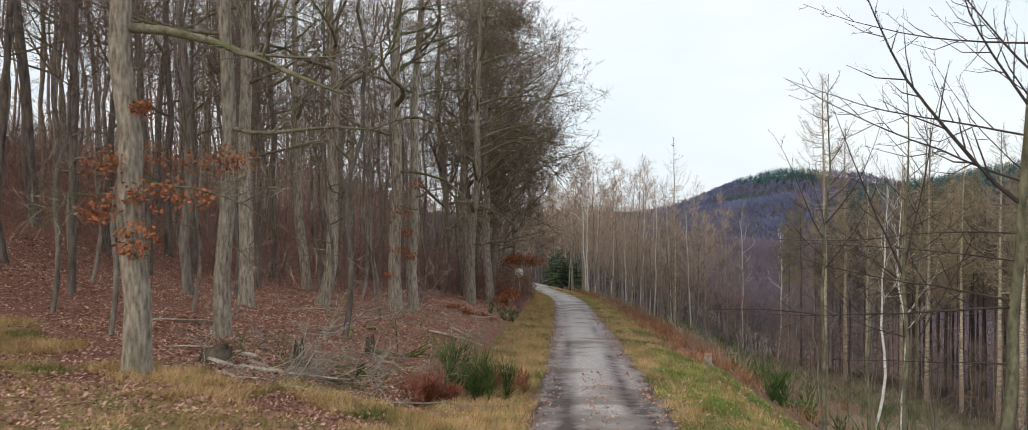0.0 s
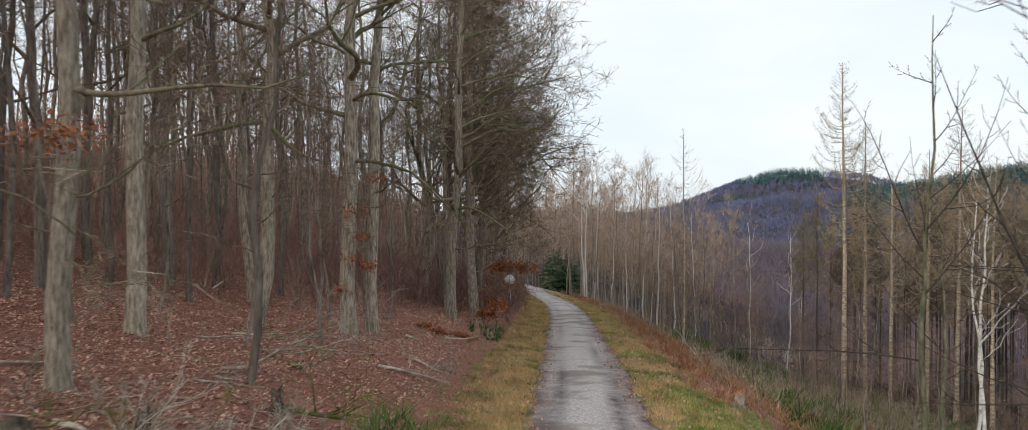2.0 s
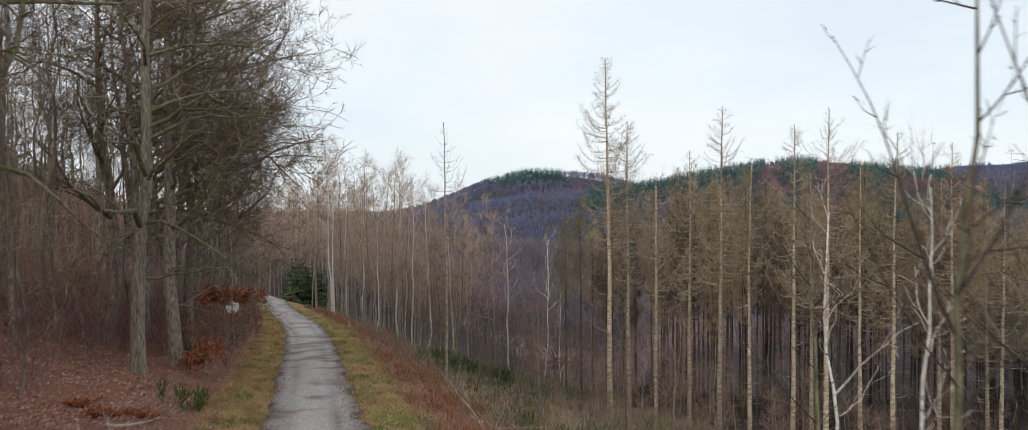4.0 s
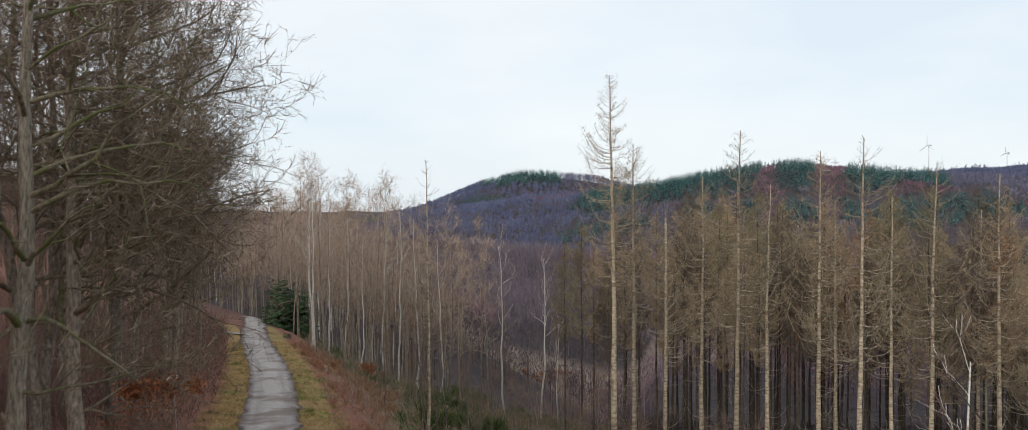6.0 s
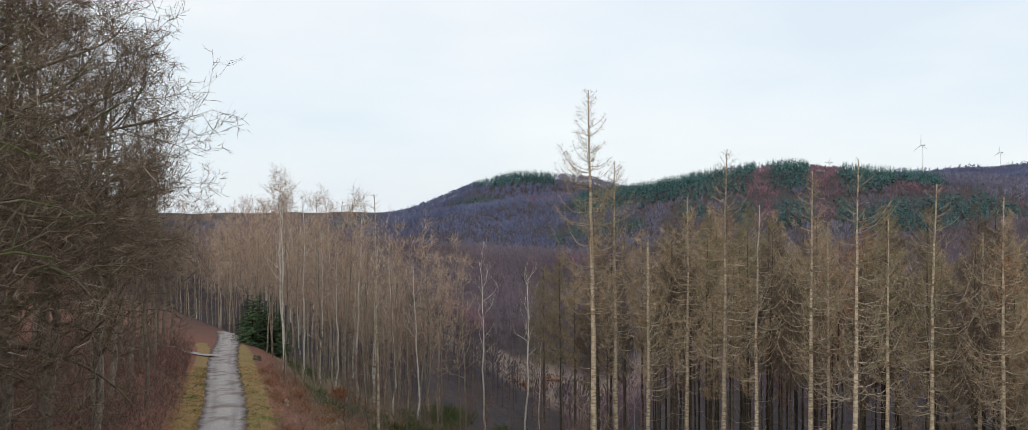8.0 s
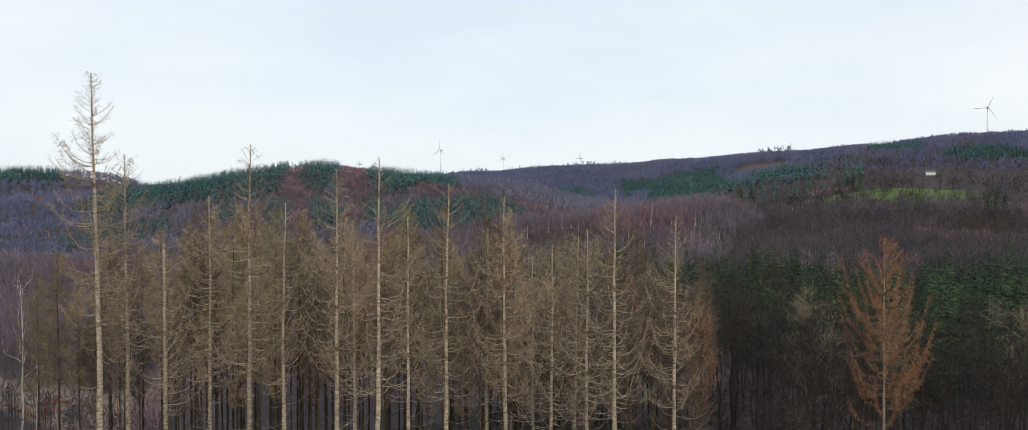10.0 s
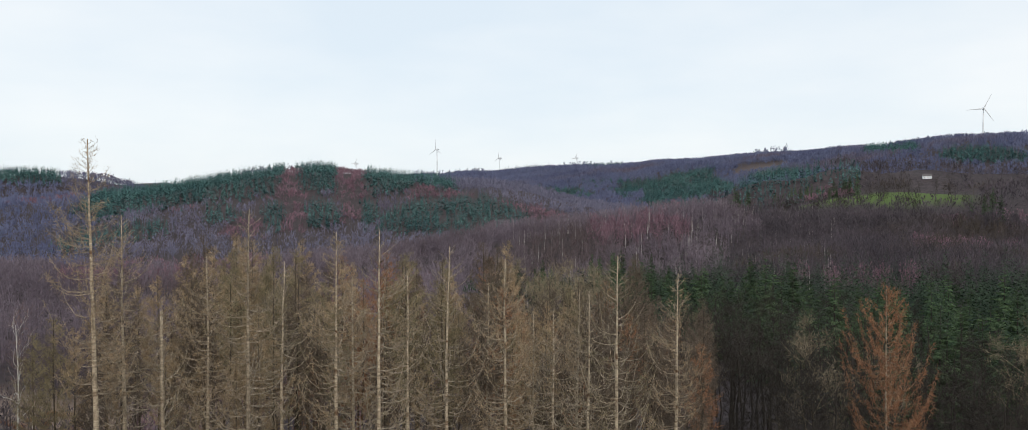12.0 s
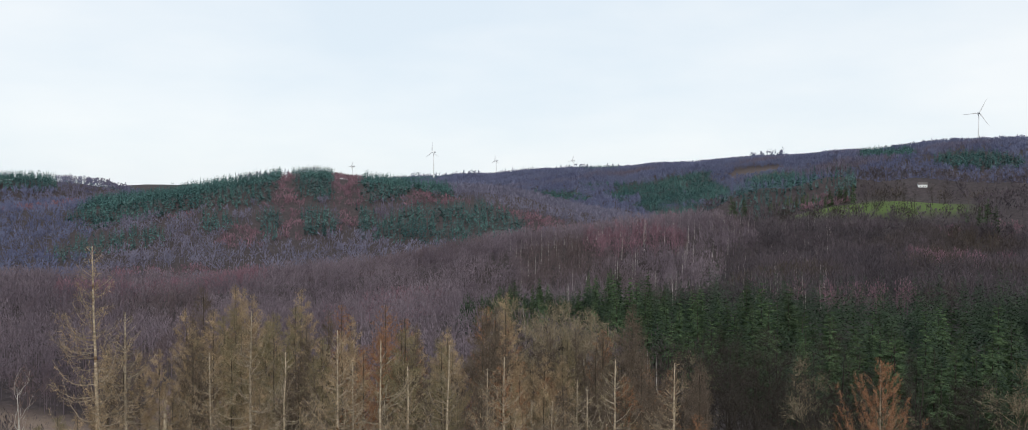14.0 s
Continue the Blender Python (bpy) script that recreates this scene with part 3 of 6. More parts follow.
def broadleaf(name, seed, height, rad, bark, limb_mat, twig_mat, first=0.35, limbs=14, limb_len=0.24, depth=2, split=4, twig_n=5, twig_len=0.9, twig_w=0.011,
              sides=9, up=0.12, flare=1.5, spread=0.5, out=None, bend=0.12, lean=0.02, tilt=(0.0, 0.0), apart=False, taper=0.85, extra=(), wig=0.26, lite=False):
    """Meshes of one bare tree: (name, mesh, stuff or not) for trunk, limbs, twigs. apart: each limb a mesh of its own.
    extra: further limbs as (height, dx, dy, dz, length, radius)."""
    r = random.Random(seed)
    tm, wm = Mesh(), Mesh()
    n = 12
    pts = trunk_line(r, height, lean, bend, n, tilt)
    rads = [rad * (1 - taper * (k / n) ** 1.2) for k in range(n + 1)]
    low, low2 = along(pts, 0.12 / n), along(pts, 0.35 / n)
    tm.tube([pts[0] - np.array([0, 0, 0.5]), pts[0], low, low2] + pts[1:], [rad * flare * 1.15, rad * flare, rad * (1 + flare) * 0.46, rad * 1.04] + rads[1:], sides)
    out_parts = [("trunk", tm.data(name + "_trunk", bark), False)]
    joined = Mesh()
    jobs = []
    for k in range(limbs):
        t = first + (1 - first) * ((k + r.random()) / limbs) ** 0.9
        a = r.uniform(0, 2 * math.pi) if out is None or r.random() > 0.65 else out + r.gauss(0, 0.7)
        rise = r.uniform(0.1, 0.7) + t * 0.5
        d = unit(np.array([math.cos(a), math.sin(a), rise * (1.0 - spread) + 0.1]))
        ll = height * limb_len * (1.25 - 0.75 * t) * r.uniform(0.7, 1.2)
        jobs.append((along(pts, t), d, ll, rads[min(int(t * n), n)] * r.uniform(0.35, 0.6), up, wig))
    for z, dx, dy, dz, ll, rr in extra:
        jobs.append((along(pts, z / height), unit(np.array([dx, dy, dz])), ll, rr, 0.0, 0.19))
    for q, d, ll, rr, rise, wander in jobs:
        lm = Mesh() if apart else joined
        limb(lm, wm, r, q, d, ll, rr, depth, rise, wander, twig_n, twig_len, twig_w, 6, split, 4 if lite else 6, lite)
        if apart:
            out_parts.append(("limb", lm.data(name + "_limb", limb_mat), False))
    if not apart:
        out_parts.append(("crown", joined.data(name + "_crown", limb_mat), True))
    out_parts.append(("twig_spray", wm.data(name + "_twigs", twig_mat, False), True))
    return out_parts


def tree(name, meshes, x, y, turn, scale, label, category="tree", group="", sink=0.15, z=None):
    ob = new(name)
    for pn, md, stuff in meshes:
        p = part(pn, md, ob)
        if stuff:
            p["kind"] = "stuff"
    zz = gz(x, y) if z is None else z
    ob.matrix_basis = Matrix.LocRotScale((x, y, zz - sink), Euler((0, 0, turn)), (scale,) * 3 if np.isscalar(scale) else scale)
    return tagged(ob, label, category, group)


def leaf_spray(parent, spots, n, mat=None, size=0.11, seed=1, flat=0.5, name="dry_leaves"):
    """Dry leaves in loose layered sprays: spots of (x, y, z, radius)."""
    r = random.Random(seed)
    m = Mesh()
    for x, y, z, rad in spots:
        base = np.array([x, y, z])
        for k in range(n):
            a, q = r.uniform(0, 6.283), rad * math.sqrt(r.random())
            c = base + np.array([math.cos(a) * q, math.sin(a) * q, r.gauss(0, rad * flat * 0.5)])
            m.leaf(c, rand_dir(r), size * r.uniform(0.6, 1.3), rand_dir(r))
    ob = part(name, m.data(name, mat or LEAF_RED, False), parent, "rust-brown dry leaves still on the twigs")
    ob["kind"] = "stuff"
    return ob


spots_taken = []


def free(x, y, gap):
    for a, b in spots_taken:
        if (a - x) ** 2 + (b - y) ** 2 < gap * gap:
            return False
    spots_taken.append((x, y))
    return True


# darker copies of oak bark and twigs for farther trees: backlit shade as colour
BARK_SHADY = material("shaded_oak_bark", (0.100, 0.080, 0.064), (0.362, 0.295, 0.232), 10, bump=0.7, stretch=(1, 1, 0.4), spots=(0.075, 0.085, 0.045), spot_scale=0.8, per_object=0.25)
TWIG_SHADY = material("shaded_oak_twigs", (0.111, 0.082, 0.063), (0.306, 0.227, 0.164), 2, bump=0, per_island=0.35)
# oaks along the track: x, y, height, trunk radius, first limb, seed, further limbs
HERO = [(-7.37, 17.3, 19, 0.27, 0.50, 11, 0.0, ((6.9, 1, -0.05, 0.2, 5.2, 0.11), (4.0, 1, 0.3, -0.1, 3.4, 0.035), (9.0, -1, 0.2, 0.4, 4, 0.09), (3.6, -0.9, -0.2, 0.2, 1.6, 0.02), (7.6, 0.9, 0.4, 0.25, 3.6, 0.06))),
        (-7.6, 23.1, 21, 0.22, 0.42, 12, 0.055, ((5.6, 1, -0.3, 0.05, 5.0, 0.07), (3.6, 1, -0.2, 0.02, 2.6, 0.03), (2.6, 0.8, -0.5, -0.1, 1.6, 0.02), (8.0, -0.8, -0.4, 0.3, 4.0, 0.06))),
        (-8.9, 29.4, 22, 0.25, 0.38, 18, 0.02, ((7.5, 0.8, -0.5, 0.2, 4.0, 0.07),)),
        (-4.95, 37.2, 21, 0.27, 0.34, 13, 0.01, ((6.0, 1, -0.2, 0.0, 4.5, 0.08), (4.6, 0.9, -0.6, -0.1, 3.0, 0.03), (8.0, 0.7, -0.7, 0.2, 4.5, 0.08))),
        (-4.35, 38.2, 21, 0.24, 0.34, 14, 0.02, ((5.0, 1, -0.5, -0.05, 3.4, 0.035),)),
        (-2.5, 51.2, 21, 0.26, 0.22, 15, 0.0, ((3.6, 1, -0.3, 0.1, 4.2, 0.06), (5.5, 0.8, -0.6, 0.2, 4.6, 0.08), (8.5, 0.9, -0.4, 0.15, 5.0, 0.09), (11.5, 0.9, -0.2, 0.35, 4.6, 0.08))),
        (-1.45, 54.6, 20, 0.27, 0.20, 16, 0.0, ((4.0, 1, -0.2, 0.25, 3.2, 0.07), (2.5, 0.55, 0.8, 0.03, 4.4, 0.05), (2.6, 1, 0.1, 0.05, 3.0, 0.05), (7.0, 1, 0.0, 0.2, 5.4, 0.09), (9.5, 1, -0.3, 0.2, 6.0, 0.1), (12.0, 0.9, 0.1, 0.4, 5.4, 0.09), (14.5, 0.9, -0.3, 0.5, 4.6, 0.07))),
        (-3.0, 55.8, 20, 0.20, 0.25, 17, 0.0, ()),
        (-10.6, 45.5, 22, 0.26, 0.35, 19, 0.0, ()),
        (-1.6, 61.5, 20, 0.25, 0.25, 20, 0.0, ((4.0, 1, -0.3, 0.2, 3.0, 0.07), (6.5, 1, 0.0, 0.2, 5.6, 0.09), (8.6, 1, -0.25, 0.12, 6.6, 0.11), (11.0, 1, 0.1, 0.22, 6.6, 0.11), (13.0, 1, -0.35, 0.35, 5.8, 0.09), (15.5, 0.9, 0.1, 0.55, 4.6, 0.07), (10.0, 0.7, -0.9, 0.2, 5.0, 0.08))),
        (-3.9, 65.5, 21, 0.27, 0.28, 21, 0.0, ()),
        (-7.7, 35.5, 21, 0.25, 0.36, 22, 0.01, ((6.7, -1, -0.35, -0.04, 5.4, 0.09), (6.6, 0.9, -0.4, -0.12, 3.2, 0.07), (4.2, 0.6, -0.6, 0.2, 1.8, 0.03)))]
oaks = []
for x, y, h, rad, first, seed, tilt, extra in HERO:
    near = y < 50
    ms = broadleaf("oak", seed, h, rad, BARK_OAK if y < 54 else BARK_SHADY, LIMB_OAK if y < 53 else LIMB, TWIG if y < 53 else TWIG_SHADY, first=first, limbs=(15 if near else 17 if y < 53 else 26), limb_len=0.26 if y < 57 else 0.30, depth=2, split=4 if y < 53 else 5, twig_n=4 if y < 53 else 8, twig_len=0.62, twig_w=0.008 if near else 0.013, sides=14,
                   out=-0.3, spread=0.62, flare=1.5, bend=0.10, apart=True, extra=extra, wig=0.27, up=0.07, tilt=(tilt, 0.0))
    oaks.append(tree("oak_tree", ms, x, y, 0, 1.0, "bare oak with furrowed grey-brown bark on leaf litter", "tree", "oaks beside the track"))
    spots_taken.append((x, y))
leaf_spray(oaks[0], [(0.3, -0.35, 5.3, 0.22), (-0.5, -0.3, 4.2, 0.45), (-0.2, -0.4, 3.6, 0.5), (-0.6, -0.3, 3.3, 0.4), (0.2, -0.45, 2.9, 0.45), (0.5, -0.3, 3.7, 0.5), (1.1, 0.1, 3.6, 0.5), (0.1, -0.4, 2.6, 0.3)], 120, seed=3)
leaf_spray(oaks[1], [(0.2, -1.0, 4.6, 0.7), (-0.9, -1.4, 4.7, 0.7), (-1.7, -1.7, 4.6, 0.6), (0.8, -0.9, 4.7, 0.5)], 160, seed=4)
leaf_spray(oaks[3], [(0.3, -0.4, 4.3, 0.45), (0.2, -0.4, 2.7, 0.4), (0.7, -0.4, 2.5, 0.35), (-0.2, -0.3, 1.7, 0.3), (0.9, -0.3, 5.4, 0.4), (0.5, -0.4, 3.5, 0.3)], 110, seed=5)
leaf_spray(oaks[6], [(2.0, 3.2, 2.65, 0.75), (2.9, 3.4, 2.6, 0.65), (1.2, 2.6, 2.6, 0.7), (1.5, 2.0, 2.9, 0.5), (1.2, -1.0, 1.0, 0.6), (0.6, -0.8, 0.5, 0.5)], 380, size=0.16, seed=6)
leaf_spray(oaks[9], [(1.2, -0.6, 1.6, 0.8), (0.4, -0.8, 1.3, 0.8), (2.2, -0.4, 1.7, 0.7), (-0.8, -0.8, 0.6, 0.8)], 200, seed=7)

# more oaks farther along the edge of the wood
OAK_ROW = [broadleaf("oak", 24 + k, 20, 0.22, BARK_SHADY, LIMB, TWIG_SHADY, first=0.22, limbs=19, limb_len=0.28, depth=2, split=4, twig_n=6, twig_len=0.7, twig_w=0.014, sides=9, out=-0.3, spread=0.6, flare=1.4, bend=0.14, lite=True, wig=0.25, up=0.07) for k in range(3)]
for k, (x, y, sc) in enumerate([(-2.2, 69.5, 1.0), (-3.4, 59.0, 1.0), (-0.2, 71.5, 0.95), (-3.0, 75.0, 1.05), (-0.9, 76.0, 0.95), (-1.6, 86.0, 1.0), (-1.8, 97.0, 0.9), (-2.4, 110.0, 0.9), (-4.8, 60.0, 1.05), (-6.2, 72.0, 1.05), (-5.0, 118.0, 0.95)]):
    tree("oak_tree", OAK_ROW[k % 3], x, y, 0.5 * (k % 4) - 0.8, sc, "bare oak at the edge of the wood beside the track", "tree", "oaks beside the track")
    spots_taken.append((x, y))

# thin stems between the oaks
SAPLING = [broadleaf("thin_tree", 30 + k, 11, 0.07, BARK_WOOD, LIMB, TWIG_RED, first=0.25, limbs=14, limb_len=0.2, depth=1, split=4, twig_n=6, twig_w=0.007, sides=7, flare=1.2, bend=0.10, spread=0.6) for k in range(3)]
for k, (x, y, sc) in enumerate([(-4.9, 25.6, 1.3), (-5.0, 33.0, 0.8), (-6.6, 31.0, 0.9), (-9.8, 21.5, 1.0), (-11.0, 17.0, 0.8), (-7.4, 43.0, 1.0), (-12.5, 24.0, 1.1), (-3.4, 57.5, 1.0), (-9.6, 26.4, 0.9), (-10.4, 33.0, 1.1), (-6.4, 41.0, 0.9), (-13.8, 29.0, 1.0), (-15.5, 25.0, 0.9), (-8.6, 39.5, 1.1), (-11.5, 37.5, 1.0), (-16.5, 33.0, 1.1), (-5.9, 46.0, 0.9), (-4.6, 43.5, 0.8)]):
    tree("thin_tree", SAPLING[k % 3], x, y, k * 2.1, sc, "thin understorey tree with fine reddish twigs", "tree", "thin trees between the oaks")
    spots_taken.append((x, y))

# the wood on the slope above the track
VARIANTS = [broadleaf("forest_tree", 40 + k, 23, 0.11 + 0.025 * k, BARK_WOOD, LIMB, TWIG if k % 2 else TWIG_RED, first=(0.36, 0.25, 0.32)[k % 3], limbs=11, limb_len=0.2, depth=2, split=3, twig_n=7, twig_len=0.8, twig_w=0.013, sides=7, flare=1.3, bend=0.13, lite=True, wig=0.22) for k in range(6)]
BEHIND = [broadleaf("forest_tree", 140 + k, 23, 0.11 + 0.025 * k, BARK_SHADY, LIMB, TWIG_SHADY, first=0.36, limbs=10, limb_len=0.22, depth=2, split=3, twig_n=4, twig_len=0.9, twig_w=0.016, sides=5, flare=1.2, bend=0.2, lite=True) for k in range(4)]
rnd = random.Random(5)
count = 0
for k in range(9000):
    y = rnd.uniform(6, 150) if k % 3 == 0 else rnd.uniform(16, 84)
    s = -rnd.uniform(4.5, 50)
    x = float(road_x(y)) + s
    if y < 34 and s > -12.5 or y < 62 and s > -8 or y < 16 and s > -15 or s > -6 and y < 80:
        continue
    if math.degrees(math.atan2(x, y)) > -15.5 and y > 42 and rnd.random() < 0.82:
        continue
    if not free(x, y, 2.5 if s > -32 else 3.6):
        continue
    count += 1
    tree("forest_tree", VARIANTS[rnd.randrange(6)] if s > -26 and y < 52 else BEHIND[rnd.randrange(4)], x, y, rnd.uniform(0, 6.28), rnd.uniform(0.7, 1.08), "slender bare forest tree with dark bark", "tree", "trees of the slope wood")
    if count >= 295:
        break


# ---- dead spruces ----
def dead_spruce(seed, height, rad, fuzz=500, reach=2.6, broken=False, bare=0.12, mat=None, droop=0.16, tilt=(0.0, 0.0), fuzz_from=0.3, fuzz_w=0.02, thick=1.0, lite=False, gap=1.0):
    """A dead conifer: straight stem, whorls of sagging boughs that turn up at their tips, fine dry twigs."""
    r = random.Random(seed)
    tm, bm_, fm = Mesh(), Mesh(), Mesh()
    n = 14
    pts = trunk_line(r, height, 0.006, 0.03, n, tilt)
    rads = [rad * (1 - 0.93 * (k / n)) + 0.012 for k in range(n + 1)]
    if broken:
        rads = [rad * (1 - 0.5 * (k / n)) for k in range(n + 1)]
    tm.tube([pts[0] - np.array([0, 0, 0.6])] + pts, [rad * 1.3] + rads, 8)
    z = height * bare
    boughs = []
    while z < height - 0.1:
        t = z / height
        q0 = along(pts, t)
        top = min((height - z) / (height * 0.26), 1.0) if not broken else 0.8
        full = min(max((t - bare) / 0.3, 0.2), 1.0)
        for k in range(r.choice((2, 3, 4)) if t > 0.45 else r.choice((0, 0, 1, 2))):
            a = r.uniform(0, 6.283)
            ll = reach * (0.10 + 0.90 * top) * r.uniform(0.6, 1.15) * (0.55 + 0.45 * full)
            if r.random() < 0.25:
                ll *= 0.4
            h = np.array([math.cos(a), math.sin(a), 0])
            rise = -droop * top + 0.7 * (1 - top) + r.gauss(0, 0.08)
            curl = (0.62 * top + 0.15) * r.uniform(0.6, 1.3)
            line = [q0 + np.array([0, 0, r.uniform(-0.06, 0.06)])]
            for f in ((0.45, 1.0) if lite else (0.25, 0.5, 0.76, 1.0)):
                line.append(q0 + h * ll * f * (1 - 0.08 * f) + np.array([0, 0, ll * (rise * f * (1.25 - 0.45 * f) + curl * f ** 3)]))
            w = (0.012 + 0.009 * (1 - t)) * thick * (0.6 + 0.4 * ll / reach) * (1.0 if t > 0.45 else 0.65)
            if lite:
                bm_.blade(line[0], line[1] * 0.4 + line[2] * 0.6, w * 1.3, np.array([0, 0, 1.0]))
                bm_.blade(line[1], line[2], w, np.array([-h[1], h[0], 0.3]))
            else:
                bm_.tube(line, [w * 1.3, w * 1.1, w * 0.9, w * 0.7, w * 0.4], 3)
            boughs.append((line, ll, h))
            for _ in range(3):
                m = line[1] + (line[-1] - line[1]) * r.random()
                e = unit(h * 0.7 + rand_dir(r) * 0.6 + np.array([0, 0, 0.35]))
                bm_.blade(m, m + e * ll * r.uniform(0.12, 0.32), 0.009 * thick, unit(cross(e, rand_dir(r))))
        z += r.uniform(0.18, 0.42) * gap
    boughs = [q for q in boughs if q[0][0][2] > fuzz_from * height] or boughs
    for line, ll, h in r.choices(boughs, [q[1] for q in boughs], k=fuzz):
        f = math.sqrt(r.uniform(0.03, 1.0)) * (len(line) - 1)
        i = min(int(f), len(line) - 2)
        c = line[i] + (line[i + 1] - line[i]) * (f - i) + rand_dir(r) * 0.3 * r.random()
        e = unit(h * 0.4 + rand_dir(r) * 0.8 + np.array([0, 0, 0.1]))
        fm.blade(c, c + e * r.uniform(0.2, 0.62) * (0.5 + 0.5 * ll / reach), fuzz_w, unit(cross(e, rand_dir(r))))
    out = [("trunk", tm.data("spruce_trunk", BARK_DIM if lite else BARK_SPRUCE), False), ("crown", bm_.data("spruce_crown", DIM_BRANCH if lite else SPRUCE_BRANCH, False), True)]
    if fuzz:
        out.append(("twig_spray", fm.data("spruce_twigs", mat or SPRUCE_FUZZ, False), True))
    return out


# front row: x, y, height of the top above datum
FRONT = [(30.7, 87.8, 16.1), (34.4, 92.4, 11.1), (34.0, 85.7, 5.0), (38.4, 88.2, 8.2), (38.55, 83.1, 11.6), (44.0, 87.5, 7.6), (44.05, 80.9, 10.0), (49.2, 85.7, 6.3), (41.4, 72.6, 10.4), (50.4, 80.4, 6.6), (49.2, 75.1, 9.0), (57.6, 79.6, 5.6), (52.3, 72.2, 8.1), (58.6, 75.5, 3.5), (55.9, 71.3, 4.5), (60.7, 73.2, 5.1), (57.6, 69.3, 5.7), (54.6, 64.3, 8.6), (65.3, 67.1, 6.6)]

for k, (x, y, top) in enumerate(FRONT):
    g = gz(x, y)
    h = top - g + 0.3
    ms = dead_spruce(100 + k, h, 0.0078 * h + 0.02, fuzz=4200 if k == 0 else (3400, 2200, 1200, 3200, 1600, 2800)[k % 6], reach=3.0 + 0.3 * (k % 3), broken=(k == 2), tilt=((-0.012, 0.012) if k == 0 else (0, 0)), fuzz_from=0.48, thick=1.55, fuzz_w=0.013, mat=(SPRUCE_FUZZ, SPRUCE_GREY, SPRUCE_OLIVE)[k % 3])
    tree("dead_spruce", ms, x, y, 0, 1.0, "dead grey-brown spruce with bare upswept branches" if k != 2 else "dead spruce with a snapped-off top and bare branches", "tree", "front row of dead spruces", sink=0.3)
    spots_taken.append((x, y))

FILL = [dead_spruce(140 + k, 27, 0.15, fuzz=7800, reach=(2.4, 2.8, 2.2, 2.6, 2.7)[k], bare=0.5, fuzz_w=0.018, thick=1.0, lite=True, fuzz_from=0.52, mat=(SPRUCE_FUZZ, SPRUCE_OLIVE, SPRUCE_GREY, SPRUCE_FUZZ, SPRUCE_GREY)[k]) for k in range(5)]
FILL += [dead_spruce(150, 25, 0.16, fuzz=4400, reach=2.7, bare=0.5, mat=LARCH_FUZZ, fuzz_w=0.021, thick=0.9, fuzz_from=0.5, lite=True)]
rnd = random.Random(9)
count = 0
for k in range(5000):
    az, d = radians(rnd.uniform(17.5, 58)), rnd.uniform(67, 126)
    x, y = 8 + d * math.sin(az), 28.6 + d * math.cos(az)
    if az < radians(21) and d > 78 or az < radians(25) and d > 100 or not free(x, y, 3.3):
        continue
    m = FILL[5] if rnd.random() < 0.22 and az > radians(33) else FILL[rnd.randrange(5) if az < radians(50) else rnd.choice((2, 4))]
    tall = (rnd.uniform(-1.5, 7.5) - 4.5 * max(0, (math.degrees(az) - 44) / 14) - gz(x, y)) / 26.5
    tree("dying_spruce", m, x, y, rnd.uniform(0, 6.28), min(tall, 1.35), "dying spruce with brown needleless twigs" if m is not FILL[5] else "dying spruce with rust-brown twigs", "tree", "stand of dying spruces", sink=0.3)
    count += 1
    if count >= 165:
        break


# ---- green spruces, larch and mixed trees across the valley ----
def fir(seed, height, reach, n_tiers=19, per=8):
    """A living spruce: tiers of boughs, each hung with fans of needled twigs."""
    r = random.Random(seed)
    tm, nm = Mesh(), Mesh()
    tm.tube([np.array([0, 0, -0.5]), np.array([0, 0, height * 0.6]), np.array([0, 0, height])], [0.2, 0.12, 0.02], 6)
    for k in range(n_tiers):
        t = 0.10 + 0.87 * k / n_tiers
        ll = reach * (1 - t) ** 0.75 + 0.18
        for j in range(per if t < 0.8 else 5):
            a = r.uniform(0, 6.283)
            h = np.array([math.cos(a), math.sin(a), 0.0])
            side = np.array([-math.sin(a), math.cos(a), 0.0])
            l2 = ll * r.uniform(0.55, 1.2)
            q = np.array([0, 0, (t + r.uniform(-0.03, 0.03)) * height])
            rise = 0.5 * t - 0.15
            for f in (0.2, 0.36, 0.52, 0.68, 0.84, 1.0):
                c = q + h * l2 * f + np.array([0, 0, l2 * (rise * f - 0.22 * f * f)])
                w = l2 * (0.17 * (1.1 - f) + 0.07) + 0.1
                for sg in (-1, 1):
                    e = c + h * w * r.uniform(0.3, 1.1) + side * sg * w * r.uniform(0.7, 1.4) - np.array([0, 0, w * r.uniform(0.0, 0.9)])
                    g = c + h * w * r.uniform(0.0, 0.7) - np.array([0, 0, w * r.uniform(0.3, 1.0)])
                    i = len(nm.v)
                    nm.v += [tuple(c), tuple(e), tuple(g)]
                    nm.f.append((i, i + 1, i + 2))
            e = q + h * l2 * 1.1 + np.array([0, 0, l2 * (rise - 0.2)])
            m = q + h * l2 * 0.75 + np.array([0, 0, l2 * (rise * 0.75 - 0.13)])
            nm.blade(m, e, 0.06 * l2, side)
    return [("trunk", tm.data("fir_trunk", TWIG_DARK), False), ("foliage", nm.data("fir_needles", NEEDLE_TREE, False), True)]


FIRS = [fir(200 + k, 20, 3.9 + 0.4 * (k % 3)) for k in range(5)]
rnd = random.Random(21)


def stand_near(deg):
    return 205 + max(0, 60 - deg) * 5.5 - 62 * min(max((deg - 60) / 8, 0), 1)


def stand_far(deg):
    return 350 - max(0, deg - 62) * 1.2


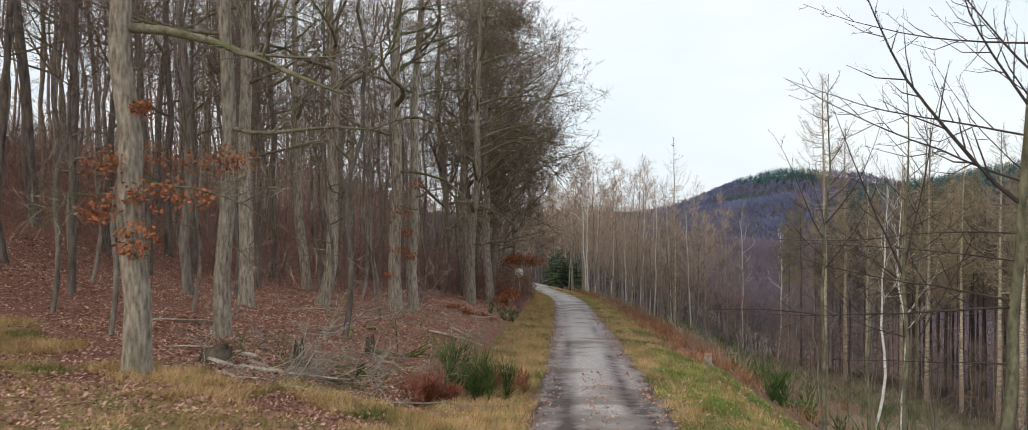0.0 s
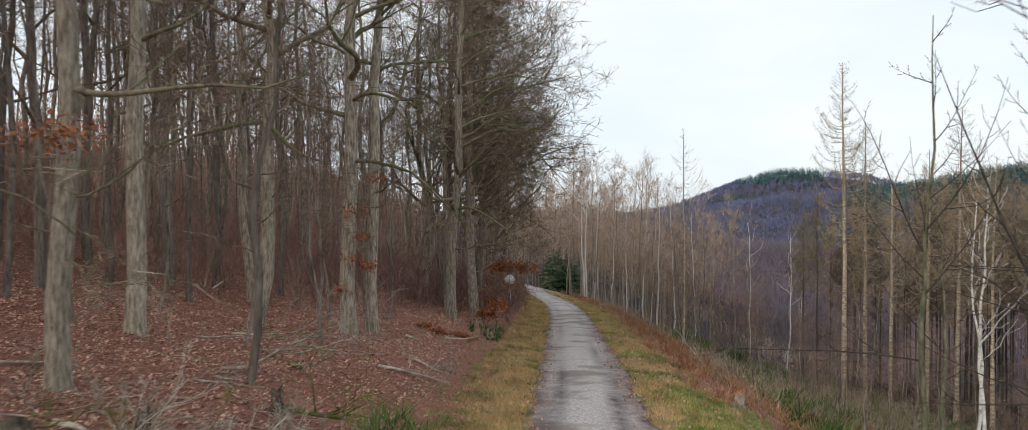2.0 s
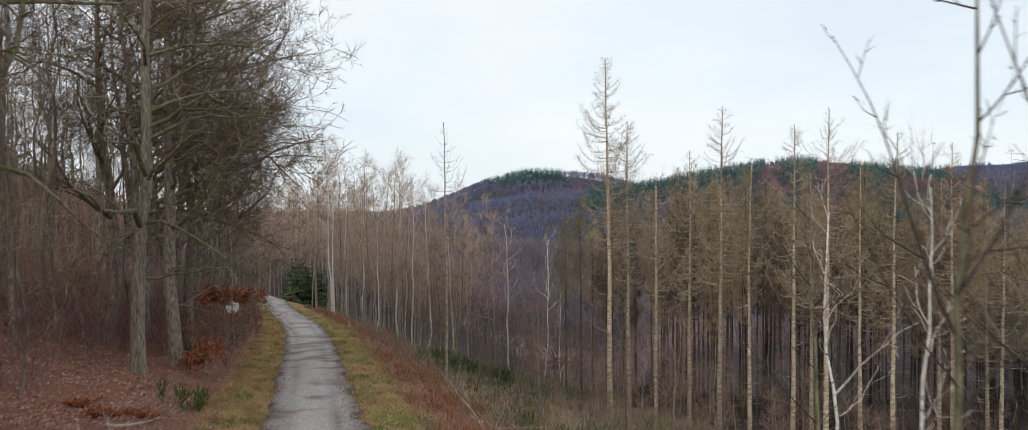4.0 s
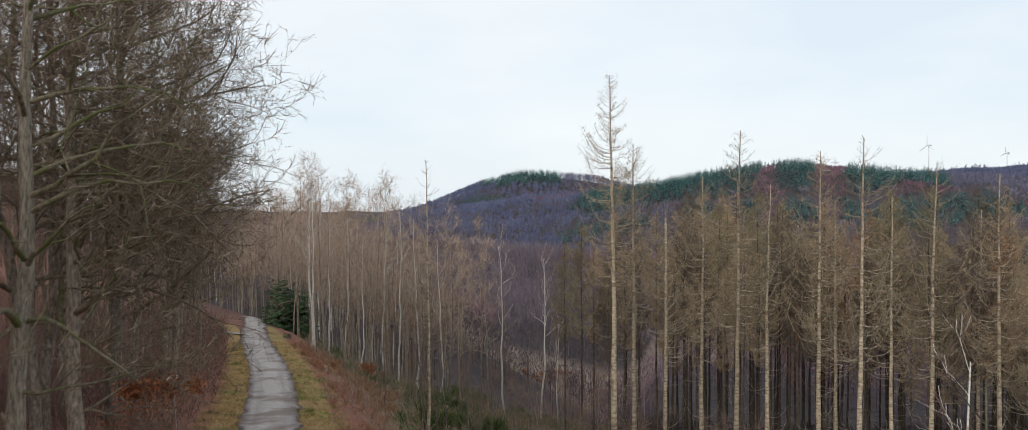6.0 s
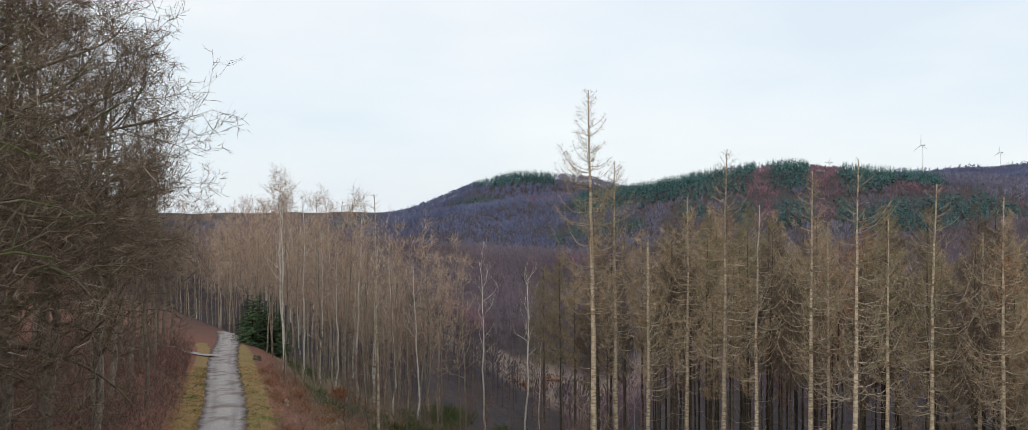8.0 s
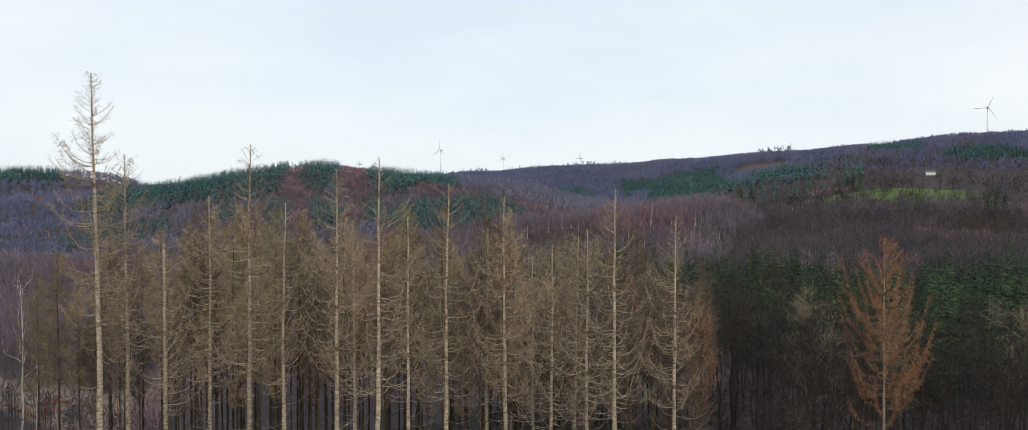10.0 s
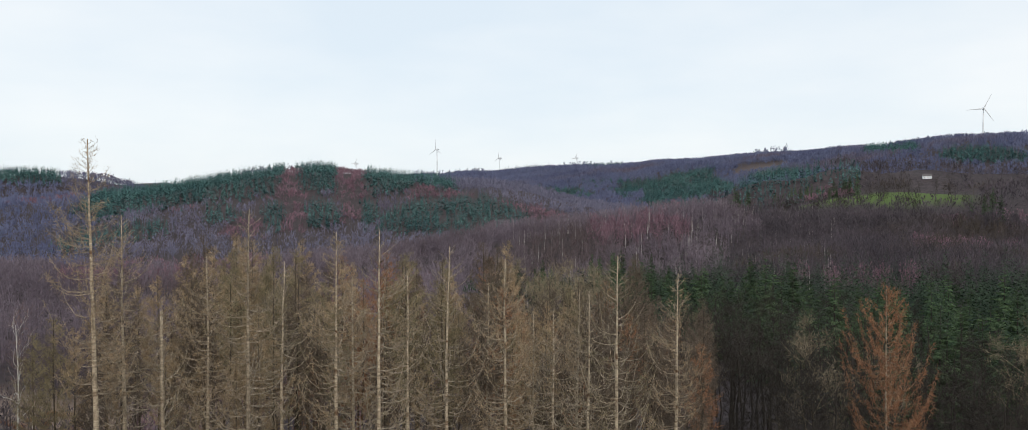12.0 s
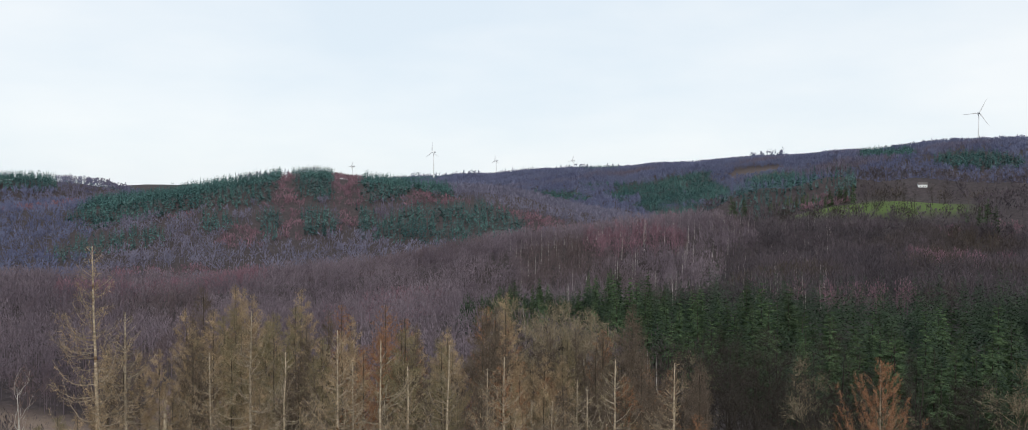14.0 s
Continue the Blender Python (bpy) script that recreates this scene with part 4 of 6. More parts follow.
count = 0
for k in range(9000):
    deg = rnd.uniform(44, 100)
    d = stand_near(deg) + abs(rnd.gauss(0, 50))
    if d > stand_far(deg):
        continue
    x, y = 9 + d * math.sin(radians(deg)), 31.3 + d * math.cos(radians(deg))
    if not free(x, y, 4.4):
        continue
    tree("spruce_tree", FIRS[rnd.randrange(5)], x, y, rnd.uniform(0, 6.28), rnd.uniform(0.58, 1.05) * (0.9 + 0.16 * math.sin(x * 0.11) * math.sin(y * 0.13)) * min(1.08, 0.5 + (deg - 44) / 24), "dense dark green spruce in a plantation", "tree", "green spruce stand", sink=0.3)
    count += 1
    if count >= 295:
        break
for x, y, sc in [(608, 373, 1.3), (600, 366, 1.0), (614, 366, 1.1), (640, 205, 1.15), (648, 212, 0.8), (636, 199, 1.0), (655, 222, 0.6), (566, 330, 0.8), (700, 190, 1.2), (708, 184, 1.0)]:
    tree("spruce_tree", FIRS[int(x) % 5], x, y, x, sc, "single dark spruce standing above the bare wood", "tree", "spruces by the meadow", sink=0.3)

rnd = random.Random(23)
for k in range(22):
    deg, d = 62.3 + 0.24 * k + rnd.gauss(0, 0.12), rnd.uniform(762, 800)
    x, y = 8 + d * math.sin(radians(deg)), 29 + d * math.cos(radians(deg))
    tree("spruce_tree", FIRS[k % 5], x, y, k, rnd.uniform(0.45, 0.95), "dark spruce in the row behind the meadow", "tree", "spruces by the meadow", sink=0.3)

ms = dead_spruce(300, 25, 0.24, fuzz=15000, reach=5.2, bare=0.1, mat=LARCH_FUZZ, droop=0.15, fuzz_from=0.14, fuzz_w=0.026, thick=0.9)
LX, LY = 89.4, 60.5
tree("larch_tree", ms, LX, LY, 0, (0.8, 0.8, (3.8 - gz(LX, LY)) / 24.5), "rust-orange larch standing before dark spruces", "tree", sink=0.3)
spots_taken.append((LX, LY))

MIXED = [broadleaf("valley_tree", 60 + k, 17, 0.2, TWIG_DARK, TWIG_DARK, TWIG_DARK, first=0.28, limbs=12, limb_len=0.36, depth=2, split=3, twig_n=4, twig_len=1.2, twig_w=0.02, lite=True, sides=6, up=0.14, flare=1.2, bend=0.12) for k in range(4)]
PALE_TWIG = material("lichened_pale_twigs", (0.13, 0.105, 0.07), (0.33, 0.27, 0.185), 1.5, bump=0, per_island=0.35)
PALE = [broadleaf("valley_tree", 160 + k, 17, 0.2, BARK_DIM, PALE_TWIG, PALE_TWIG, first=0.28, limbs=14, limb_len=0.34, depth=2, split=4, twig_n=4, twig_len=1.2, twig_w=0.02, lite=True, sides=6, up=0.16, flare=1.2, bend=0.12) for k in range(2)]
rnd = random.Random(31)
count = 0
for k in range(5000):
    deg, d = rnd.uniform(46, 92), rnd.uniform(72, 155)
    if deg < 57 and d < 100 or d > stand_near(deg) + 4:
        continue
    x, y = 9 + d * math.sin(radians(deg)), 31.3 + d * math.cos(radians(deg))
    if not free(x, y, 3.9) or math.hypot(x - LX, y - LY) < 5 or abs(deg - 70.2) < 2.5 and d < 90:
        continue
    pale = rnd.random() < (0.8 if deg < 53 else 0.04)
    top = rnd.uniform(-6, -0.5) if deg < 55 else rnd.uniform(-13, -3)
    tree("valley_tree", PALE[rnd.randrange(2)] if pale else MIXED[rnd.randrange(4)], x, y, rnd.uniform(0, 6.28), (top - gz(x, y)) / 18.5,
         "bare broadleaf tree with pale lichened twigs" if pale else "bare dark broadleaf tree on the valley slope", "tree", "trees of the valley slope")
    count += 1
    if count >= 230:
        break

# ---- birches and young trees below the track ----
BIRCH = [broadleaf("birch", 70 + k, 17, 0.105, BARK_BIRCH, BARK_BIRCH, TWIG_RED, first=0.5, limbs=11, limb_len=0.19, depth=1, split=4, twig_n=6, twig_w=0.009, sides=7, up=0.35, flare=1.15, bend=0.09, spread=0.1) for k in range(3)]
SLIM_BARK = material("grey_tan_young_bark", (0.118, 0.097, 0.079), (0.420, 0.351, 0.281), 7, bump=0.3, stretch=(1, 1, 0.3), per_object=0.35)
SLIM_TWIG = material("tan_young_twigs", (0.218, 0.162, 0.121), (0.568, 0.426, 0.328), 2, bump=0, per_island=0.35)
SLIM = [broadleaf("young_beech", 80 + k, 17, 0.10, SLIM_BARK, SLIM_TWIG, SLIM_TWIG, first=0.35, limbs=15, limb_len=0.17, depth=1, split=4, twig_n=6, twig_w=0.015, lite=True, sides=6, up=0.25, flare=1.15, bend=0.07, spread=0.3) for k in range(4)]
# x, y, height of the top above datum, form
for x, y, top, form in [(10.0, 121, 8.0, 0), (17.6, 124, 6.5, 1), (19.8, 126, 5.5, 2), (34.4, 131.9, 1.0, 1), (39.4, 132.6, -0.8, 2), (36.5, 118, -7.0, 0), (14.5, 133, 5.0, 2)]:
    tree("birch_tree", BIRCH[form], x, y, x, (top - gz(x, y)) / 17.2, "slim white-barked birch, leafless", "tree", "birches below the track")
    spots_taken.append((x, y))
rnd = random.Random(41)
count = 0
for k in range(3000):
    y = rnd.uniform(112, 228)
    x = float(road_x(y)) + rnd.uniform(5.0, 24 + (y - 112) * 0.05)
    if not free(x, y, 2.2):
        continue
    b = rnd.random() < 0.04
    tree("birch_tree" if b else "young_beech", (BIRCH[rnd.randrange(3)] if b else SLIM[rnd.randrange(4)]), x, y, rnd.uniform(0, 6.28), rnd.uniform(0.9, 1.3),
         "slim white-barked birch, leafless" if b else "slim leafless young beech", "tree", "birches below the track" if b else "young wood below the track")
    count += 1
    if count >= 190:
        break

# the twin-stemmed birch and the young trees near the verge
ms = broadleaf("birch", 501, 11.5, 0.075, BARK_BIRCH, BARK_BIRCH, TWIG_RED, first=0.5, limbs=9, limb_len=0.15, depth=1, split=3, twig_n=4, twig_w=0.006, sides=9, up=0.3, flare=1.2, bend=0.09, spread=0.0, tilt=(0.03, 0.0), apart=True, extra=((6.5, 0.5, -0.2, 1, 3.6, 0.035),))
tree("birch_tree", ms, 15.9, 36.3, 0, (3.9 - gz(15.9, 36.3)) / 11.7, "white birch with forked stem and dark bands", "tree", "birches below the track")
ms = broadleaf("birch", 502, 9, 0.055, BARK_BIRCH, BARK_BIRCH, TWIG_RED, first=0.5, limbs=8, limb_len=0.18, depth=1, split=3, twig_n=4, twig_w=0.005, sides=8, up=0.3, flare=1.2, bend=0.08, spread=0.1)
tree("birch_tree", ms, 11.6, 28.0, 0, 1.0, "thin pale young birch below the verge", "tree", "birches below the track")
YOUNG_BARK = material("olive_young_bark", (0.063, 0.063, 0.042), (0.210, 0.196, 0.119), 7, bump=0.4, stretch=(1, 1, 0.4), spots=(0.11, 0.12, 0.04), spot_scale=0.7)
DARK_TWIG = material("dark_young_twigs", (0.035, 0.028, 0.026), (0.09, 0.072, 0.062), 3, bump=0)


def sweeping_limb(mesh, twigs, r, p, d, length, rad, curve, shoots):
    """A long limb that curves upward, with side shoots to left and right and fine buds and twigs on them."""
    n = 9
    pts, rads, ways = [p], [rad], [d]
    for k in range(n):
        d = unit(d + np.array([r.gauss(0, 0.05), r.gauss(0, 0.05), curve / n + r.gauss(0, 0.04)]))
        p = p + d * length / n
        pts.append(p)
        ways.append(d)
        rads.append(max(rad * (1 - 0.85 * (k + 1) / n), 0.004))
    mesh.tube(pts, rads, 6)
    for k in range(shoots):
        f = (0.12 + 0.86 * (k + r.random()) / shoots) * n
        i = min(int(f), n - 1)
        q = pts[i] + (pts[i + 1] - pts[i]) * (f - i)
        w = ways[i]
        out = unit(cross(w, np.array([0.3 * r.gauss(0, 1), 1.0, 0.3 * r.gauss(0, 1)]))) * (1 if k % 2 else -1)
        e = unit(w * 0.9 + out * 0.75 + rand_dir(r) * 0.3)
        ll = length * r.uniform(0.1, 0.3) * (1.25 - f / n)
        mid = q + e * ll * 0.5
        tip = q + unit(e + np.array([0, 0, 0.2]) + rand_dir(r) * 0.15) * ll
        mesh.tube([q, mid, tip], [rads[i] * 0.45 + 0.002, rads[i] * 0.3 + 0.002, 0.003], 4)
        for j in range(5):
            g = r.uniform(0.2, 1.0)
            b = q + (tip - q) * g
            e2 = unit(e * 0.7 + rand_dir(r) * 0.7 + np.array([0, 0, 0.15]))
            twigs.blade(b, b + e2 * ll * r.uniform(0.12, 0.38), 0.0045, unit(cross(e2, rand_dir(r))))


def young_tree(x, y, h, rad, seed, tilt, limbs, shoots=8):
    """A young leafless tree with limbs as (height, dx, dy, dz, length, radius, upward curve)."""
    r = random.Random(seed)
    tm, wm = Mesh(), Mesh()
    n = 12
    pts = trunk_line(r, h, 0.004, 0.05, n, tilt)
    rads = [rad * (1 - 0.88 * (k / n) ** 1.1) for k in range(n + 1)]
    tm.tube([pts[0] - np.array([0, 0, 0.5]), pts[0]] + pts[1:], [rad * 1.35, rad * 1.2] + rads[1:], 10)
    ob = tree("young_tree", [("trunk", tm.data("young_trunk", YOUNG_BARK), False)], x, y, 0, 1.0, "young leafless tree with olive bark and long ascending branches", "tree", "young trees at the verge")
    for z, dx, dy, dz, ll, rr, curve in limbs:
        lm = Mesh()
        sweeping_limb(lm, wm, r, along(pts, z / h), unit(np.array([dx, dy, dz])), ll, rr * 0.75, curve, shoots)
        part("limb", lm.data("young_limb", DARK_TWIG), ob)
    top = h * 0.5
    while top < h * 0.97:
        a = r.uniform(0, 6.283)
        lm = Mesh()
        sweeping_limb(lm, wm, r, along(pts, top / h), unit(np.array([math.cos(a), math.sin(a), r.uniform(0.4, 1.0)])), (h - top) * 0.4 + 0.6, 0.012, 0.5, 6)
        part("limb", lm.data("young_limb", DARK_TWIG), ob)
        top += r.uniform(0.4, 0.9)
    part("twig_spray", wm.data("young_twigs", DARK_TWIG, False), ob)["kind"] = "stuff"
    spots_taken.append((x, y))
    return ob


young_tree(8.5, 15.6, 12.5, 0.13, 516, (0.055, 0.0), [
    (6.2, -1.0, 0.0, 0.55, 5.4, 0.055, 0.75), (4.5, -1.0, 0.1, 0.22, 4.0, 0.032, 0.25), (4.4, -1.0, -0.1, 0.0, 4.4, 0.034, 0.1), (6.6, -1.0, 0.15, 0.3, 4.5, 0.03, 0.25),
    (5.7, -1.0, -0.1, -0.05, 4.4, 0.022, 0.12), (9.0, -1.0, 0.1, 0.02, 4.0, 0.026, 0.35), (7.4, -0.9, 0.3, 0.15, 4.2, 0.028, 0.4), (7.9, -0.8, -0.2, 0.9, 3.6, 0.035, 0.5), (6.9, 0.25, 0.1, 1.0, 5.0, 0.06, 0.2),
    (5.2, -0.95, 0.25, 0.1, 3.8, 0.022, 0.05), (3.4, -1.0, 0.2, 0.05, 3.2, 0.02, -0.1), (8.5, -0.5, 0.4, 0.8, 3.4, 0.03, 0.4)], 14)
young_tree(8.25, 23.6, 9.8, 0.065, 511, (0.0, 0.0), [(3.4, -0.9, 0.4, 0.15, 4.2, 0.026, -0.3), (4.6, 0.7, -0.2, 1.0, 3.0, 0.026, 0.3), (5.4, -0.5, 0, 1.0, 3.2, 0.026, 0.3), (5.8, 0.9, 0.1, 1.0, 3.4, 0.026, 0.4)])
young_tree(10.2, 23.2, 11.0, 0.07, 512, (-0.01, 0.0), [(5.6, -0.35, 0.1, 1.0, 5.0, 0.045, 0.1), (5.8, 0.3, 0.0, 1.0, 5.2, 0.04, 0.1), (4.0, -1, 0, 0.1, 3.2, 0.024, 0.1), (4.6, 1, 0, 0.15, 2.6, 0.02, 0.1)])
young_tree(10.9, 24.2, 10.5, 0.06, 513, (0.02, 0.0), [(4.2, 0.6, 0, 1.0, 4.0, 0.032, 0.2), (5.5, -0.7, 0.2, 0.7, 3.0, 0.024, 0.3)])
young_tree(13.2, 33.0, 10.0, 0.08, 514, (0.01, 0.0), [(5.0, -0.8, 0, 0.8, 3.0, 0.024, 0.3), (4.2, 0.9, 0.1, 0.5, 2.6, 0.02, 0.3)])
# bare dead pole beside the track
ms = dead_spruce(520, 15.2, 0.085, fuzz=0, reach=1.5, bare=0.12, thick=0.8)
tree("dead_pole_tree", ms, 12.0, 66.8, 0.6, 1.0, "thin dead larch pole with a few bare twigs", "tree")
rnd = random.Random(55)
for k in range(210):
    y = rnd.uniform(26, 112)
    x = float(road_x(y)) + rnd.uniform(7, 26 if k % 2 else 40)
    if not free(x, y, 1.7) or y < 40 and x < 12:
        continue
    tree("thin_tree", SAPLING[k % 3], x, y, k, rnd.uniform(0.3, 0.75), "spindly young tree in the brush", "tree", "spindly trees in the brush")

# ---- far woods ----
def tri_object(name, tri, mat, label, category="woods"):
    m = bpy.data.meshes.new(name)
    nt = len(tri) // 3
    m.vertices.add(len(tri))
    m.vertices.foreach_set("co", tri.astype(np.float32).reshape(-1))
    m.loops.add(len(tri))
    m.loops.foreach_set("vertex_index", np.arange(len(tri), dtype=np.int32))
    m.polygons.add(nt)
    m.polygons.foreach_set("loop_start", np.arange(0, 3 * nt, 3, dtype=np.int32))
    m.update(calc_edges=True)
    m.materials.append(mat)
    return tagged(new(name, m), label, category, kind="stuff")


def scatter(r, n, dmin, dmax, az0, az1, power=1.0):
    az = np.radians(r.uniform(az0, az1, n))
    u = r.uniform(0, 1, n) ** power
    d = np.sqrt(dmin**2 + (dmax**2 - dmin**2) * u)
    return 9 + d * np.sin(az), 31 + d * np.cos(az), d, np.degrees(az)


def bare_crowns(r, x, y, h, k, wide, size, slim=0.3):
    """Rounded leafless crowns: tufts of fine twigs over an egg-shaped outline, on thin stems."""
    n = len(x)
    z = ground_z(x, y)
    a = r.uniform(0, 2 * np.pi, (n, k))
    el = np.arcsin(r.uniform(-0.9, 1, (n, k)))
    q = r.uniform(0.45, 1.0, (n, k))
    rad = wide[:, None] * np.cos(el) * q
    up = h[:, None] * (0.56 + 0.42 * np.sin(el) * q)
    c = np.stack([x[:, None] + rad * np.cos(a), y[:, None] + rad * np.sin(a), z[:, None] + up], -1)
    out = np.stack([np.cos(a) * np.cos(el) * 0.7, np.sin(a) * np.cos(el) * 0.7, 0.9 + 0.6 * np.sin(el)], -1) + r.normal(0, 0.3, (n, k, 3))
    out /= np.linalg.norm(out, axis=2)[:, :, None]
    side = np.cross(out, r.normal(0, 1, (n, k, 3)))
    side /= np.linalg.norm(side, axis=2)[:, :, None] + 1e-9
    w = (size[:, None] * r.uniform(0.6, 1.3, (n, k)))[:, :, None]
    crown = np.stack([c - out * w, c + out * w * 1.5 - side * w * slim, c + out * w * 1.2 + side * w * slim], 2).reshape(-1, 3)
    sw = 0.06 + 0.12 * size
    sa = r.uniform(0, 2 * np.pi, n)
    p = np.stack([x, y, z - 0.3], -1)
    sd = np.stack([np.cos(sa) * sw, np.sin(sa) * sw, 0 * sw], -1)
    stem = np.stack([p - sd, p + sd, p + np.stack([0 * x, 0 * x, h * 0.8], -1)], 1).reshape(-1, 3)
    return np.concatenate([crown, stem])


def cone_crowns(r, x, y, h, k, wide, fan=0.6):
    """Layered conifer crowns of drooping boughs."""
    n = len(x)
    z = ground_z(x, y)
    lev = np.tile(np.linspace(0.06, 0.93, k), (n, 1)) + r.uniform(-0.03, 0.03, (n, k))
    a = r.uniform(0, 2 * np.pi, (n, k))
    reach = wide[:, None] * (1.03 - lev) * r.uniform(0.75, 1.2, (n, k))
    c = np.stack([x[:, None] + 0 * a, y[:, None] + 0 * a, z[:, None] + (lev + 0.10) * h[:, None]], -1)
    dz = -0.10 * h[:, None] + 0 * a
    o1 = c + np.stack([np.cos(a - fan) * reach, np.sin(a - fan) * reach, dz], -1)
    o2 = c + np.stack([np.cos(a + fan) * reach, np.sin(a + fan) * reach, dz * 0.7], -1)
    return np.stack([c, o1, o2], 2).reshape(-1, 3)


def tuft_crowns(r, x, y, h, k, wide, size):
    """Conifer crowns of many small drooping tufts."""
    n = len(x)
    z = ground_z(x, y)
    lev = 0.1 + 0.88 * r.uniform(0, 1, (n, k)) ** 1.25
    a = r.uniform(0, 2 * np.pi, (n, k))
    reach = wide[:, None] * (1.02 - lev) ** 0.8 * r.uniform(0.35, 1.1, (n, k))
    c = np.stack([x[:, None] + reach * np.cos(a), y[:, None] + reach * np.sin(a), z[:, None] + lev * h[:, None] - 0.15 * reach], -1)
    out = np.stack([np.cos(a), np.sin(a), r.uniform(-0.7, 0.3, (n, k))], -1)
    side = np.stack([-np.sin(a), np.cos(a), r.uniform(-0.4, 0.4, (n, k))], -1)
    w = (size * r.uniform(0.6, 1.4, (n, k)) * (1.25 - lev))[:, :, None]
    return np.stack([c - out * w * 0.6, c + out * w * 0.8 + side * w * 0.6, c + out * w * 0.6 - side * w * 0.6], 2).reshape(-1, 3)


def patchy(x, y, s=0.006, ph=0.0):
    return np.sin(x * s + 1.7 * np.sin(y * s * 0.8 + ph)) + np.sin(y * s * 1.3 + ph + 1.1 * np.sin(x * s * 1.9))


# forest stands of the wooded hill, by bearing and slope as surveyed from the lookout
SURVEY = (7.6, 29.0, 19.3)
SPRUCE_STANDS = [
    [(19.5, -1.45), (21.4, 0.1), (23.2, 0.5), (27.9, 0.9), (30.6, 1.3), (31.9, 1.5), (31.1, -0.25), (27.9, -0.79), (23.2, -1.27), (21.4, -1.73)],
    [(32.5, 1.5), (34.8, 1.6), (35.1, -0.03), (32.9, -0.21)],
    [(36.6, 1.6), (38.7, 1.5), (40.8, 1.2), (42.6, 0.41), (42.5, -0.05), (39.8, 0.65), (39.0, -0.19), (36.9, -0.19)],
    [(27.2, -1.11), (29.2, -0.95), (28.9, -1.91), (27.0, -2.07)],
    [(30.4, -0.95), (31.7, -0.78), (31.5, -2.58), (30.6, -2.65)],
    [(33.0, -0.74), (34.9, -0.82), (35.5, -2.23), (33.2, -2.26)],
    [(36.4, -0.69), (37.4, -0.52), (37.7, -2.11), (36.6, -2.60)],
    [(40.4, -0.52), (44.2, -0.26), (47.2, -1.53), (47.2, -2.29), (42.9, -3.13), (37.7, -2.61), (37.7, -1.48)],
    [(18.6, -3.43), (20.7, -2.41), (25.0, -1.78), (25.1, -2.53), (22.8, -3.08), (19.0, -3.59)],
]
RUSSET_STANDS = [
    [(30.6, -0.54), (31.8, 1.5), (32.5, 1.5), (32.9, -0.21), (33.1, -2.59), (31.7, -2.74), (31.6, -0.78)],
    [(34.7, 1.6), (36.6, 1.6), (36.9, -0.19), (36.5, -1.94), (35.5, -2.27), (34.9, -0.03)],
    [(39.0, -0.19), (39.7, 0.61), (42.5, -0.05), (44.4, -0.26), (40.4, -0.52)],
    [(28.2, -2.15), (30.6, -1.27), (30.6, -2.98), (27.9, -2.95)],
    [(45.4, -0.52), (49.2, -1.27), (50.1, -2.20), (47.2, -2.20)],
]
# spruce on the slope of the far ridge
FAR_STANDS = [
    [(50.5, 0.7), (55.5, 0.9), (58.0, 0.0), (59.0, -1.3), (56.5, -1.6), (52.0, 0.2)],
    [(47.5, 0.3), (50.5, 0.3), (51.5, -0.3), (48.5, -0.2)],
    [(61.0, 1.3), (64.0, 1.5), (64.0, 0.9), (61.0, 0.8)],
    [(67.5, 2.9), (70.5, 2.9), (70.5, 2.4), (67.5, 2.4)],
    [(72.0, 2.5), (73.5, 2.5), (73.5, 2.0), (72.0, 2.0)],
]


def inside(poly, u, v):
    """Even-odd test of points against a closed outline."""
    hit = np.zeros(u.shape, bool)
    for (ax, ay), (bx, by) in zip(poly, poly[1:] + poly[:1]):
        if ay != by:
            hit ^= ((ay > v) != (by > v)) & (u < (bx - ax) * (v - ay) / (by - ay) + ax)
    return hit


def surveyed(x, y):
    u = np.degrees(np.arctan2(x - SURVEY[0], y - SURVEY[1]))
    v = np.degrees(np.arctan2(ground_z(x, y) + 5 - SURVEY[2], np.hypot(x - SURVEY[0], y - SURVEY[1])))
    return u + 0.16 * np.sin(v * 9) + 0.1 * np.sin(v * 23 + u * 5), v + 0.06 * np.sin(u * 11) + 0.04 * np.sin(u * 29)


def any_stand(stands, x, y):
    u, v = surveyed(x, y)
    hit = np.zeros(u.shape, bool)
    for poly in stands:
        hit |= inside(poly, u, v)
    return hit


def conifer(x, y, d, az):
    """Where the far hills carry spruce."""
    z = ground_z(x, y)
    hill_a = (d > 620) & (d < 1230) & (az > 17) & (az < 50)
    on_l = (z > 24) & (az < 19.2) & (patchy(x, y, 0.02) > -0.9) | (patchy(x, y, 0.012) > 1.25)
    far = any_stand(FAR_STANDS, x, y) & (d > 880) & (patchy(x, y, 0.03) > -1.1) | (patchy(x, y, 0.011, 2.0) > 1.45)
    by_meadow = (az > 60.5) & (az < 67.5) & (d > 735 + 8 * (az - 60)) & (d < 840) & (patchy(x, y, 0.06) > -0.5)
    return np.where(hill_a, any_stand(SPRUCE_STANDS, x, y), np.where((d > 1180) & (az < 24), on_l, far & (d > 800) & ~((az < 50) & (d < 1300)) | by_meadow))


def reddish(x, y, d, az):
    hill_a = (d > 620) & (d < 1250) & (az > 26) & (az < 52)
    return hill_a & any_stand(RUSSET_STANDS, x, y) | (patchy(x, y, 0.02, 4.0) > 1.5) & (d < 1200)


def in_meadow(x, y):
    return meadow_form(x, y) < 1.0


